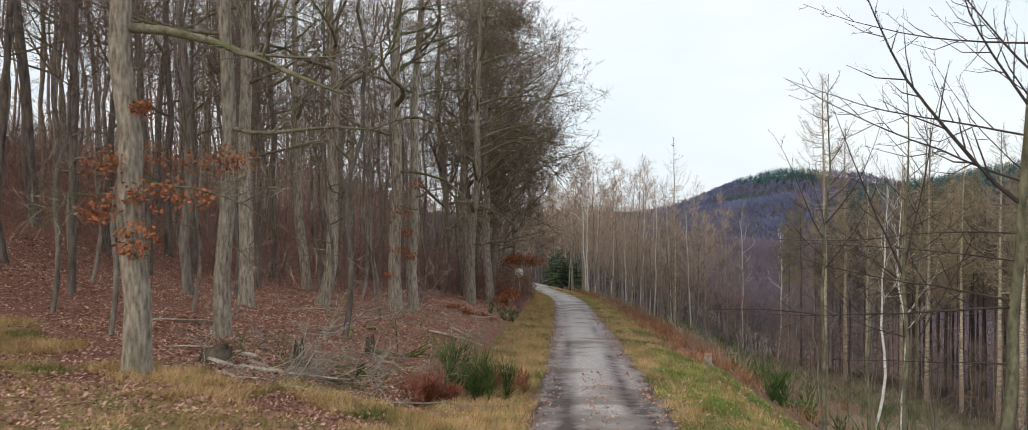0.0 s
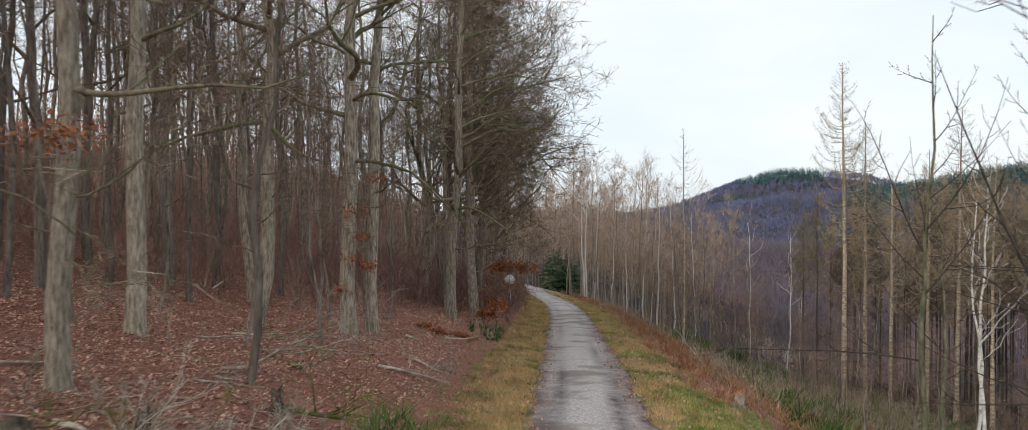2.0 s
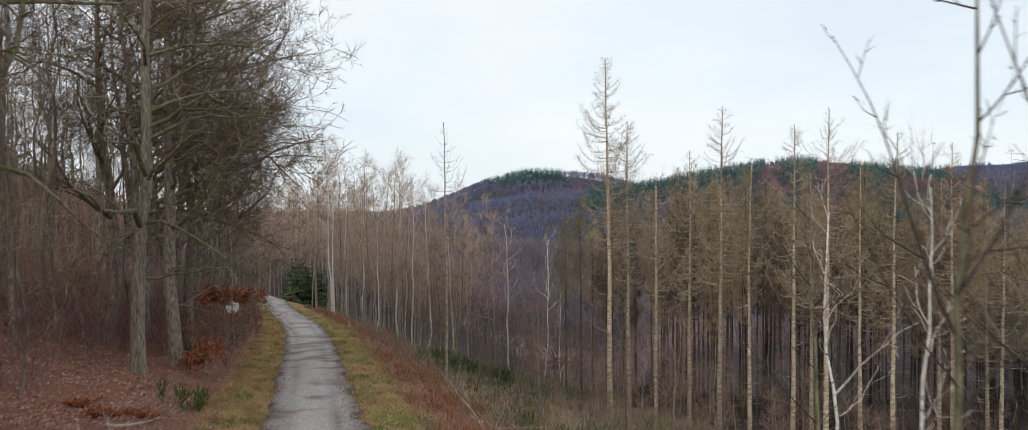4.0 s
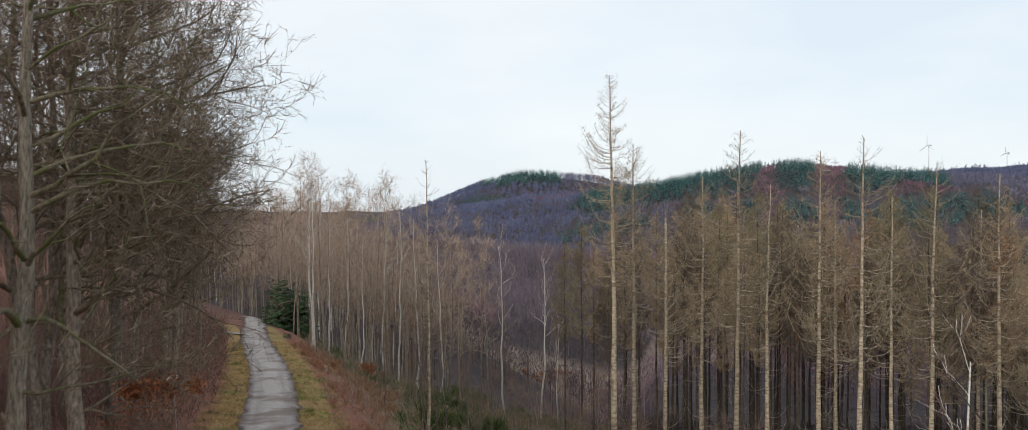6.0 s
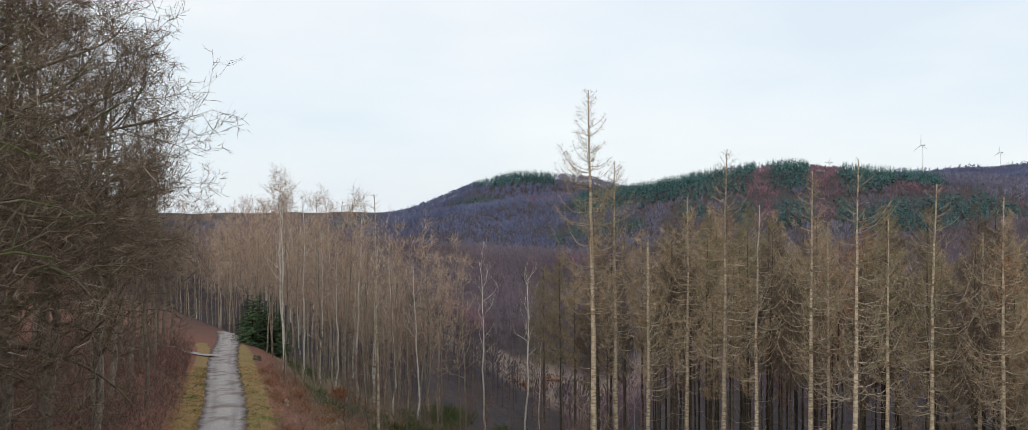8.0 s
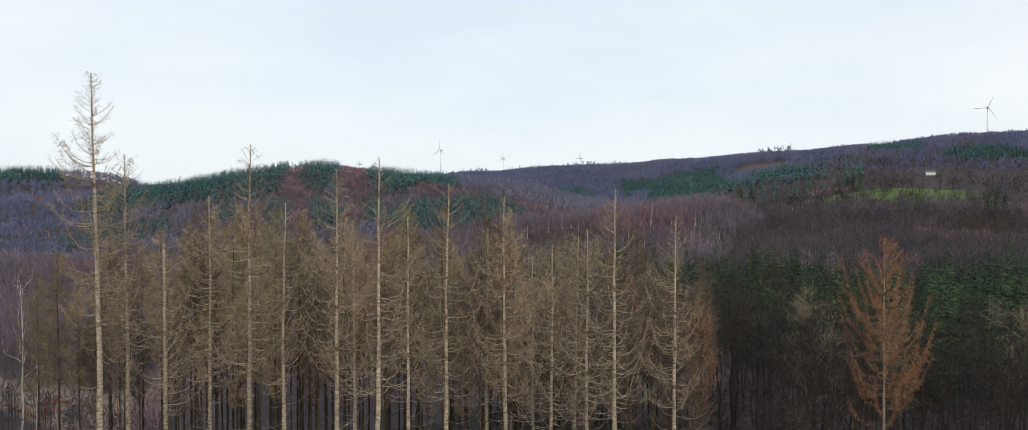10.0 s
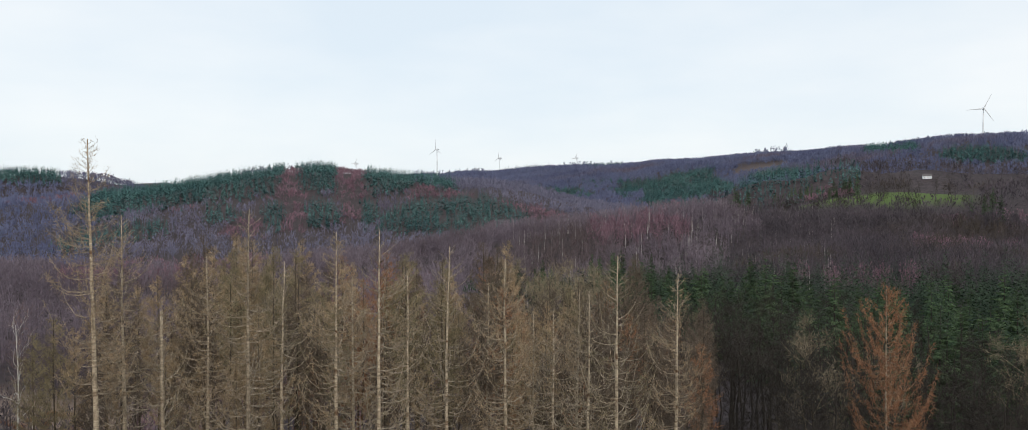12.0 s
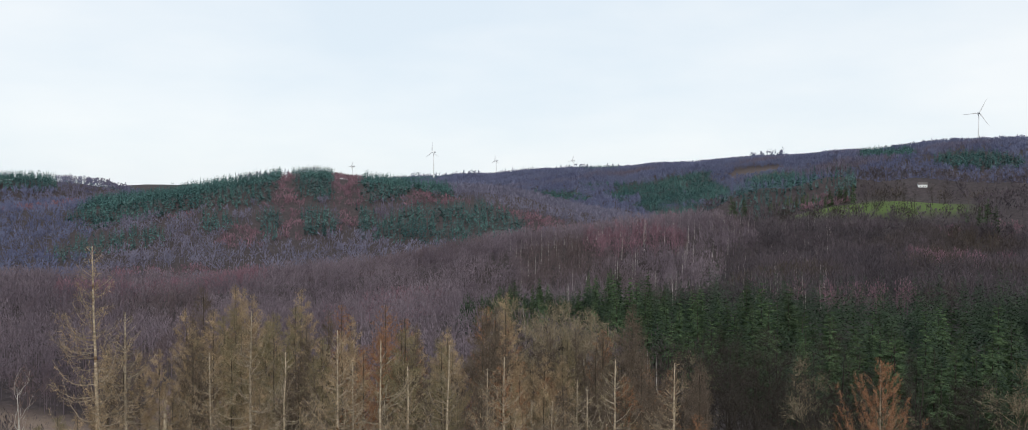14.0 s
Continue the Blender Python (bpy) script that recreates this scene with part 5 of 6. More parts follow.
def in_stand(d, az):
    return (d < 352 - np.maximum(0, az - 62) * 1.2) & (az > 43) & (d > 203 + np.maximum(0, 60 - az) * 5.5 - 62 * np.clip((az - 60) / 8, 0, 1))


def on_track(x, y, d, az):
    """A forest track cut across the hill, and a felled patch on the far one."""
    u, v = surveyed(x, y)
    return (d > 620) & (d < 1200) & (u > 25) & (u < 44) & (np.abs(v + 0.72 - 0.022 * (u - 28)) < 0.11) | (((x - 1452) / 44) ** 2 + ((y - 812) / 52) ** 2 < 1)


rs_ = np.random.RandomState(3)
# woods of the valley sides, out to half a kilometre
x, y, d, az = scatter(rs_, 21000, 135, 640, -14, 84)
s = x - road_x(np.clip(y, -60, 260))
ok = ~in_meadow(x, y) & ~in_stand(d, az) & ~((az < 68) & (az > 15) & (d < 150)) & ((s > 22) | (y > 235)) & ~((az > 50) & (d < 200)) & ~((felled_form(x, y) < 1) & (d < 460)) & ~((az > 10) & (az < 21) & (d < 190)) & ~conifer(x, y, d, az)
x, y, d, az = x[ok], y[ok], d[ok], az[ok]
red = (patchy(x, y, 0.03, 1.0) > 1.6) | any_stand([[(51.0, -2.6), (55.5, -2.0), (56.0, -3.6), (51.5, -4.0)]], x, y)
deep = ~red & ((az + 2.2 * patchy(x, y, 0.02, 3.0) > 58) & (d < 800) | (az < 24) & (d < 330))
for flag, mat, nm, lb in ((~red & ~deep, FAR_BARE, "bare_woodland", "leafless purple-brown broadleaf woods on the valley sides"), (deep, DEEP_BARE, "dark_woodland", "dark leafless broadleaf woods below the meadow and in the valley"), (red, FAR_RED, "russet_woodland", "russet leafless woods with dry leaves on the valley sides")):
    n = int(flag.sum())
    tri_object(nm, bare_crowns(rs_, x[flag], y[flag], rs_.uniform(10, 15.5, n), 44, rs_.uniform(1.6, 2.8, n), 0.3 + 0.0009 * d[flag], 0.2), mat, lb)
# pale birch stems among the valley woods
pick = (rs_.uniform(0, 1, len(x)) < 0.11) & (az > 46) & (az < 66)
px_, py_ = x[pick] + 1.5, y[pick] - 1.0
n = len(px_)
base = np.stack([px_, py_, ground_z(px_, py_)], -1)
wide = np.stack([np.full(n, 0.17), np.full(n, -0.12), np.zeros(n)], -1)
tri_object("birch_stems", np.stack([base - wide, base + wide, base + np.stack([rs_.normal(0, 0.4, n), rs_.normal(0, 0.4, n), rs_.uniform(9, 15, n)], -1)], 1).reshape(-1, 3), PALE_STEM, "pale birch stems among the valley woods")
# woods on the slope behind the wood above the track
x, y, d, az = scatter(rs_, 12000, 34, 560, -36, 6)
s = x - road_x(np.clip(y, -60, 260))
ok = (s < -62) | (y > 172) & (s < -7) | (s < -24) & (y < 115)
x, y = x[ok], y[ok]
n = len(x)
tri_object("slope_woodland", bare_crowns(rs_, x, y, rs_.uniform(15, 21, n), 30, rs_.uniform(1.8, 3.0, n), rs_.uniform(0.12, 0.25, n) + 0.0008 * np.hypot(x, y)), TWIG_RED, "dense leafless wood on the upper slope")
# far hills
x, y, d, az = scatter(rs_, 74000, 620, 2350, -12, 79, 0.9)
con, meadow_here = conifer(x, y, d, az), in_meadow(x, y) | on_track(x, y, d, az) | (az > 70.2) & (az < 72) & (d > 690) & (d < 835)
bare = ~con & ~meadow_here
red = bare & reddish(x, y, d, az)
bare = bare & ~red
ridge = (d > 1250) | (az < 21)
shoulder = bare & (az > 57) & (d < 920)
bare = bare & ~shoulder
for flag, mat, nm, lb in ((shoulder, DEEP_BARE, "meadow_woodland", "dark brown leafless woods round the meadow"), (bare & ~ridge, HILL_BARE_HAZED, "hill_woodland", "leafless woods on the far hills, tinted purple-grey for haze"), (bare & ridge, RIDGE_BARE_HAZED, "ridge_woodland", "leafless woods on the far ridge, tinted blue-purple for haze"), (red, FAR_RED, "russet_hill_woodland", "russet young woods on the far hill")):
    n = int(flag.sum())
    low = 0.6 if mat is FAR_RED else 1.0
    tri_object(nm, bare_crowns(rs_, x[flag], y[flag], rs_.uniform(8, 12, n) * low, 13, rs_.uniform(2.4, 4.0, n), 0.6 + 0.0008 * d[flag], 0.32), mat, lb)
x, y, d, az = scatter(rs_, 190000, 390, 2350, -8, 79, 0.9)
con = conifer(x, y, d, az) & ~in_meadow(x, y) & ~on_track(x, y, d, az)
x, y, d = x[con], y[con], d[con]
n = len(x)
tri_object("spruce_woodland", cone_crowns(rs_, x, y, rs_.uniform(8, 15, n), 12, rs_.uniform(1.8, 2.8, n) * np.clip(d / 900, 0.9, 1.3)), FAR_NEEDLE, "dark spruce woods on the hills, tinted blue-green for haze")
# the rear of the green spruce stand
x, y, d, az = scatter(rs_, 2100, 150, 355, 43, 112)
ok = in_stand(d, az)
x, y, d, az = x[ok], y[ok], d[ok], az[ok]
keep = rs_.uniform(0, 1, len(x)) < 0.9
x, y = x[keep], y[keep]
n = len(x)
tri_object("spruce_stand", tuft_crowns(rs_, x, y, rs_.uniform(10, 20, n) * (0.9 + 0.16 * np.sin(x * 0.11) * np.sin(y * 0.13)) * np.clip(0.5 + (az - 44) / 24, 0.5, 1.15)[keep], 240, rs_.uniform(2.2, 3.4, n), 0.62), NEEDLE, "dense green spruce plantation")
# bare trees along the lower edge of the meadow
u_, v_ = rs_.normal(-44, 9, 60), rs_.uniform(-74, 66, 60)
tri_object("meadow_hedge", bare_crowns(rs_, 684 + 0.93 * u_ - 0.366 * v_, 297 + 0.366 * u_ + 0.93 * v_, rs_.uniform(7, 13, 60), 70, rs_.uniform(2.2, 4.2, 60), np.full(60, 0.55)), TWIG_DARK, "bare trees along the meadow edge")
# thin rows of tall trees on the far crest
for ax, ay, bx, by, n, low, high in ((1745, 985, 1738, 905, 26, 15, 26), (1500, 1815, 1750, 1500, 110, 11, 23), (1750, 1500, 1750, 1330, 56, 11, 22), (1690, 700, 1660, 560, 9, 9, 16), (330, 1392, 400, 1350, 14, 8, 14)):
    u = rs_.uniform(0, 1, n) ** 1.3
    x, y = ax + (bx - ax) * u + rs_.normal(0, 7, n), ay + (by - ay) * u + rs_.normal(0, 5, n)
    tri_object("crest_trees", bare_crowns(rs_, x, y, rs_.uniform(low, high, n), 22, rs_.uniform(1.6, 3.2, n), np.full(n, 1.7), 0.45), RIDGE_BARE_HAZED, "scattered tall trees along the far crest")


# ---- undergrowth, brush, grass and litter ----
def tufts(r, x, y, h, k, w, lean, spread, droop=0.0):
    """Sprays of blades from points on the ground."""
    n = len(x)
    z = ground_z(x, y)
    a = r.uniform(0, 2 * np.pi, (n, k))
    q = spread * np.sqrt(r.uniform(0, 1, (n, k)))
    a2 = r.uniform(0, 2 * np.pi, (n, k))
    b = np.stack([x[:, None] + q * np.cos(a2), y[:, None] + q * np.sin(a2), z[:, None] - 0.02 + 0 * a], -1)
    ln = h[:, None] * r.uniform(0.5, 1.15, (n, k))
    le = lean * r.uniform(0.3, 1.2, (n, k))
    tip = b + np.stack([np.cos(a) * le * ln, np.sin(a) * le * ln, ln * (1 - droop * le)], -1)
    sa = r.uniform(0, 2 * np.pi, (n, k))
    sd = np.stack([np.cos(sa) * w, np.sin(sa) * w, 0 * sa], -1)
    return np.stack([b - sd, b + sd, tip], 2).reshape(-1, 3)


def brushwood(r, x, y, h, k, w, spread):
    """Tangled twiggy bushes: stems and side twigs."""
    n = len(x)
    z = ground_z(x, y)
    a = r.uniform(0, 2 * np.pi, (n, k))
    t0 = r.uniform(0, 0.75, (n, k))
    q = spread[:, None] * t0 * r.uniform(0.2, 1, (n, k))
    b = np.stack([x[:, None] + q * np.cos(a), y[:, None] + q * np.sin(a), z[:, None] - 0.03 + t0 * h[:, None]], -1)
    a2 = a + r.normal(0, 0.9, (n, k))
    ln = h[:, None] * r.uniform(0.2, 0.5, (n, k))
    le = r.uniform(0.1, 0.9, (n, k))
    tip = b + np.stack([np.cos(a2) * le * ln, np.sin(a2) * le * ln, ln * r.uniform(0.3, 1.0, (n, k))], -1)
    sa = r.uniform(0, 2 * np.pi, (n, k))
    sd = np.stack([np.cos(sa) * w, np.sin(sa) * w, 0 * sa], -1)
    return np.stack([b - sd, b + sd, tip], 2).reshape(-1, 3)


def along_track(r, n, y0, y1, s0, s1, power=1.0):
    y = y0 + (y1 - y0) * r.uniform(0, 1, n) ** power
    s = r.uniform(s0, s1, n)
    return road_x(y) + s, y, s


def clumped(x, y, s=1.1, ph=0.0, level=0.0):
    return patchy(x, y, s, ph) > level


ru = np.random.RandomState(12)
# red-brown saplings under the slope wood
x, y, s = along_track(ru, 4300, 20, 130, -52, -7.5, 1.3)
ok = (s < -12 - 12 * np.clip((46 - y) / 12, 0, 1)) | (y > 44)
x, y = x[ok], y[ok]
tri_object("undergrowth", brushwood(ru, x, y, ru.uniform(0.8, 4.2, len(x)), 40, 0.012, ru.uniform(0.8, 1.9, len(x))), UNDER, "thin reddish-brown undergrowth of the wood", "undergrowth")
# dark brush on the bank above the track
x, y, s = along_track(ru, 1700, 57, 135, -16, -3.2, 1.0)
tri_object("bank_brush", brushwood(ru, x, y, ru.uniform(0.5, 3.0, len(x)), 40, 0.014, ru.uniform(0.5, 1.4, len(x))), BANK_TWIG, "reddish-brown leafless brush on the bank", "brush")
# brush on the slope below the track
x, y, s = along_track(ru, 5200, 10, 130, 4.6, 34, 1.2)
ok = clumped(x, y, 0.5, 0.0, -0.6) & ((y > 38) | (s > 20) | (ru.uniform(0, 1, len(x)) < 0.2))
x, y, s = x[ok], y[ok], s[ok]
tri_object("slope_brush", brushwood(ru, x, y, ru.uniform(0.5, 1.5, len(x)) + 0.02 * s, 34, 0.009, ru.uniform(0.4, 1.0, len(x))), BRUSH, "tangled brown brushwood on the slope", "brush")
# brush below the stand, coloured near-black for the shade the crowns cast
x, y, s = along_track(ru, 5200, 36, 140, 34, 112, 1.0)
tri_object("lower_brush", brushwood(ru, x, y, ru.uniform(0.8, 2.4, len(x)), 30, 0.022, ru.uniform(0.6, 1.4, len(x))), TWIG_DARK, "brushwood under the spruces on the lower slope, coloured dark for shade", "brush")
x, y, s = along_track(ru, 5600, 12, 120, 3.3, 24, 1.1)
ok = ((y > 34) | (ru.uniform(0, 1, len(x)) < 0.12)) & clumped(x, y, 0.45, 2.0, 0.35) | (y > 32) & ((s < 7.5) & clumped(x, y, 0.6, 0.5, -0.5))
x, y = x[ok], y[ok]
tri_object("bracken_brush", brushwood(ru, x, y, ru.uniform(0.4, 0.9, len(x)), 40, 0.014, ru.uniform(0.4, 0.9, len(x))), BRACKEN, "rusty dead bracken on the slope", "bracken")
x, y, s = along_track(ru, 3600, 22, 150, 7.5, 40, 1.0)
ok = clumped(x, y, 0.26, 1.0, 0.15)
x, y = x[ok], y[ok]
tri_object("green_brush", brushwood(ru, x, y, ru.uniform(0.6, 1.8, len(x)), 50, 0.028, ru.uniform(0.6, 1.2, len(x))), GORSE, "dark green broom and bramble on the slope", "brush")
# straw-coloured grass on the verges
x, y, s = along_track(ru, 5200, 3, 120, -3.4, -1.45, 1.6)
x2, y2, s2 = along_track(ru, 3200, 6, 120, 1.4, 4.0, 1.5)
x3, y3 = ru.uniform(-14, -1.5, 2600), ru.uniform(4, 15.5, 2600)
keep = clumped(x3, y3, 1.3, 0.0, -0.3)
x4, y4 = ru.uniform(-14.5, -8.9, 4200), ru.uniform(15.0, 22.5, 4200)
keep4 = clumped(x4, y4, 1.5, 0.7, 0.25)
x5, y5 = ru.uniform(-8.8, -0.6, 2600), ru.uniform(15.0, 18.2, 2600)
keep5 = clumped(x5, y5, 1.7, 1.9, 0.0)
x, y = np.r_[x, x2, x3[keep], x4[keep4], x5[keep5]], np.r_[y, y2, y3[keep], y4[keep4], y5[keep5]]
tri_object("dry_grass", tufts(ru, x, y, ru.uniform(0.10, 0.34, len(x)), 16, 0.006, 0.8, 0.16, 0.3), STRAW, "straw-coloured winter grass along the track", "grass")
x, y, s = along_track(ru, 5000, 5, 90, 1.5, 3.6, 1.9)
ok = clumped(x, y, 0.9, 1.0, 0.1)
x, y = x[ok], y[ok]
x2, y2, s2 = along_track(ru, 900, 8, 60, -4.5, -1.5, 1.2)
x3, y3, s3 = along_track(ru, 2600, 12, 34, 2.2, 5.0, 1.0)
x, y = np.r_[x, x2, x3], np.r_[y, y2, y3]
tri_object("green_grass", tufts(ru, x, y, ru.uniform(0.05, 0.16, len(x)), 14, 0.006, 0.7, 0.16), GREEN_GRASS, "short green grass on the verge", "grass")


def scattered_leaves(r, x, y, size):
    n = len(x)
    z = ground_z(x, y) + r.uniform(0.01, 0.05, n)
    c = np.stack([x, y, z], -1)
    d = r.normal(0, 1, (n, 3))
    d[:, 2] = np.abs(d[:, 2]) * 0.35
    d /= np.linalg.norm(d, axis=1)[:, None]
    e = np.cross(d, r.normal(0, 0.35, (n, 3)) + [0, 0, 1])
    e /= np.linalg.norm(e, axis=1)[:, None]
    sz = size * r.uniform(0.6, 1.3, n)[:, None]
    tip, l, q = c + d * sz, c + d * sz * 0.5 + e * sz * 0.35, c + d * sz * 0.5 - e * sz * 0.35
    return np.stack([c, l, tip, c, tip, q], 1).reshape(-1, 3)


x, y, s = along_track(ru, 150000, 7, 75, -22, -2.4, 1.9)
ok = ((s < -4) | (ru.uniform(0, 1, len(s)) < 0.2)) & (clumped(x, y, 0.7, 0.4, -1.1) | (ru.uniform(0, 1, len(s)) < 0.55))
tri_object("leaf_litter", scattered_leaves(ru, x[ok], y[ok], 0.085), LITTER, "red-brown fallen leaves covering the forest floor", "leaves")
x, y, s = along_track(ru, 15000, 5, 60, -3.2, 5.0, 1.6)
tri_object("verge_leaves", scattered_leaves(ru, x[(np.abs(s) > 0.9) | (np.abs(s) < 0.35) & (y < 26)], y[(np.abs(s) > 0.9) | (np.abs(s) < 0.35) & (y < 26)], 0.085), LITTER, "fallen leaves strewn on track and verge", "leaves")


# ---- fallen wood, stumps, bushes ----
def fallen_branch(x, y, turn, length, rad, seed, mat, label, forks=4):
    r = random.Random(seed)
    body, twigs = Mesh(), Mesh()
    limb(body, twigs, r, np.array([0, 0, rad * 0.8]), np.array([1.0, 0, 0.03]), length, rad, 2 if forks > 2 else 1, -0.01, 0.16, 3, 0.35, 0.006, 7, forks, 6)
    body.v = [(a, b, max(c, 0.01)) for a, b, c in body.v]
    twigs.v = [(a, b, max(c, 0.01)) for a, b, c in twigs.v]
    ob = new("fallen_branch")
    part("branch", body.data("fallen_branch", mat), ob)["kind"] = "stuff"
    part("twig_spray", twigs.data("fallen_twigs", mat, False), ob)["kind"] = "stuff"
    g = gz(x, y)
    ahead = gz(x + math.cos(turn) * length, y + math.sin(turn) * length)
    ob.matrix_basis = Matrix.Translation((x, y, g + 0.01)) @ Euler((0, -math.atan2(ahead - g, length), turn), "XYZ").to_matrix().to_4x4()
    return tagged(ob, label, "branch", "dead wood on the forest floor")


WOOD = [(-5.9, 17.9, -0.25, 3.0, 0.06), (-4.6, 17.5, 0.3, 2.2, 0.05), (-3.9, 18.2, 0.5, 1.6, 0.03), (-5.4, 19.8, -0.5, 2.6, 0.05), (-6.6, 21.0, -0.4, 2.8, 0.06), (-3.4, 20.5, -0.2, 1.8, 0.025),
        (-4.6, 21.8, 0.05, 2.4, 0.03), (-2.9, 22.6, 2.8, 1.7, 0.025), (-5.6, 23.4, 0.6, 1.8, 0.025), (-3.8, 24.4, -0.6, 2.4, 0.06), (-5.8, 26.5, 0.3, 2.9, 0.04), (-7.0, 27.5, -0.2, 2.3, 0.04),
        (-4.4, 28.0, 2.4, 2.2, 0.05), (-6.0, 30.0, 0.4, 2.6, 0.03), (-3.0, 30.5, 0.1, 2.2, 0.05), (-5.0, 32.0, -0.3, 2.0, 0.03), (-7.6, 33.0, 0.2, 2.6, 0.04), (-2.4, 33.5, -0.4, 1.8, 0.05),
        (-8.2, 22.5, -0.8, 1.8, 0.03), (-9.8, 24.0, 0.3, 2.2, 0.04), (-12.0, 21.0, 2.9, 3.0, 0.05), (-14.5, 24.0, 2.7, 3.5, 0.06), (-3.2, 38.0, 0.0, 2.4, 0.07), (-2.0, 40.5, 0.2, 1.6, 0.05)]
for k, (x, y, turn, length, rad) in enumerate(WOOD):
    fallen_branch(x, y, turn, length, rad, 600 + k, MOSS if k in (3, 9, 12) else DEAD_WOOD, "mossy fallen branch on the leaf litter" if k in (3, 9, 12) else "pale weathered fallen branch on the leaf litter", 4 if k % 3 else 5)
# thin brash on the litter
rnd = random.Random(76)
for k in range(30):
    x, y = rnd.uniform(-8.5, -2.2), rnd.uniform(16.5, 36)
    fallen_branch(x, y, rnd.gauss(0, 0.7), rnd.uniform(0.9, 2.4), rnd.uniform(0.012, 0.03), 720 + k, MOSS if k % 9 == 0 else DEAD_WOOD, "mossy thin branch on the leaf litter" if k % 9 == 0 else "thin pale branch fallen on the leaf litter", 2)
for k, (x, y, turn, length, rad) in enumerate([(-6.7, 19.4, 0.1, 3.0, 0.085), (-5.9, 19.0, 0.25, 2.4, 0.06), (-6.0, 20.0, -0.2, 2.6, 0.055)]):
    fallen_branch(x, y, turn, length, rad, 790 + k, DEAD_WOOD, "gnarled pale fallen limb on the leaf litter", 5)
for k in range(34):
    x, y = rnd.gauss(-5.2, 0.9), rnd.gauss(20.6, 1.3)
    fallen_branch(x, y, rnd.gauss(0, 0.9), rnd.uniform(0.7, 1.9), rnd.uniform(0.01, 0.024), 830 + k, MOSS if k % 7 == 0 else DEAD_WOOD, "mossy thin branch in a tangle of brash" if k % 7 == 0 else "thin pale branch in a tangle of brash", 3)
# brash left on the slope below the track
rnd = random.Random(77)
for k in range(110):
    y = rnd.uniform(44, 122)
    x = float(road_x(y)) + rnd.uniform(4.5, 24)
    fallen_branch(x, y, rnd.uniform(0, 6.28), rnd.uniform(1.8, 4.2), rnd.uniform(0.03, 0.07), 650 + k, DEAD_WOOD, "pale brash lying on the slope", 4)


def stump(x, y, rad, h, seed, mat, label, tipped=0.0):
    r = random.Random(seed)
    body, cut = Mesh(), Mesh()
    n = 14
    rings = [(-0.2, 1.5), (0.0, 1.35), (0.25, 1.08), (0.7, 0.98), (1.0, 0.95)]
    jag = [1 + 0.12 * r.gauss(0, 1) for _ in range(n)]
    for z, f in rings:
        for k in range(n):
            a = 6.2832 * k / n
            q = rad * f * (1 + (jag[k] - 1) * (1.4 - z))
            body.v.append((q * math.cos(a), q * math.sin(a), z * h + (0.12 * h * r.gauss(0, 1) if z == 1.0 else 0)))
    for i in range(len(rings) - 1):
        for k in range(n):
            body.f.append((i * n + k, i * n + (k + 1) % n, (i + 1) * n + (k + 1) % n, (i + 1) * n + k))
    top = [body.v[(len(rings) - 1) * n + k] for k in range(n)]
    cut.v = [(0, 0, h * 0.9)] + [(p[0] * 0.97, p[1] * 0.97, p[2]) for p in top]
    cut.f = [(0, 1 + k, 1 + (k + 1) % n) for k in range(n)]
    ob = new("tree_stump")
    part("bole", body.data("stump", mat), ob)
    part("cut_face", cut.data("stump_top", CUT if tipped == 0 and mat is DEAD_WOOD else mat), ob)
    ob.matrix_basis = Matrix.Translation((x, y, gz(x, y) - 0.02 - 0.35 * tipped * rad * 2)) @ Euler((tipped, 0.3 * tipped, seed)).to_matrix().to_4x4()
    return tagged(ob, label, "stump", "stumps on the forest floor")


stump(-6.6, 19.6, 0.32, 0.5, 3, STUMP, "rotten dark stump with moss", 0.5)
stump(-4.95, 20.4, 0.12, 0.55, 5, STUMP, "short mossy stump with yellow-green moss")
stump(-3.6, 20.8, 0.10, 0.3, 6, STUMP, "low mossy stump in the leaf litter")
stump(-3.9, 24.0, 0.11, 0.5, 7, STUMP, "broken rotten stump among branches")
stump(7.2, 33.0, 0.16, 0.45, 8, DEAD_WOOD, "pale cut stump at the edge of the verge")
stump(7.4, 128.0, 0.45, 0.6, 9, STUMP, "dark uprooted stump beside the track", 0.6)
stump(9.2, 95.0, 0.18, 0.4, 10, DEAD_WOOD, "pale cut stump on the slope")

def bush(name, x, y, h, spread, n, w, mat, label, category="bush", seed=1):
    """A bush of several uneven clumps of stems."""
    r = np.random.RandomState(seed)
    k = 7
    xs, ys = x + r.normal(0, 0.42, k) * spread, y + r.normal(0, 0.42, k) * spread
    t = brushwood(r, xs, ys, h * r.uniform(0.4, 1.0, k), max(n // k, 20), w, spread * r.uniform(0.3, 0.75, k))
    m = bpy.data.meshes.new(name)
    m.from_pydata((t - np.array([x, y, gz(x, y)])).tolist(), [], np.arange(len(t)).reshape(-1, 3).tolist())
    m.materials.append(mat)
    ob = tagged(new(name, m), label, category)
    ob.location = (x, y, gz(x, y))
    return ob


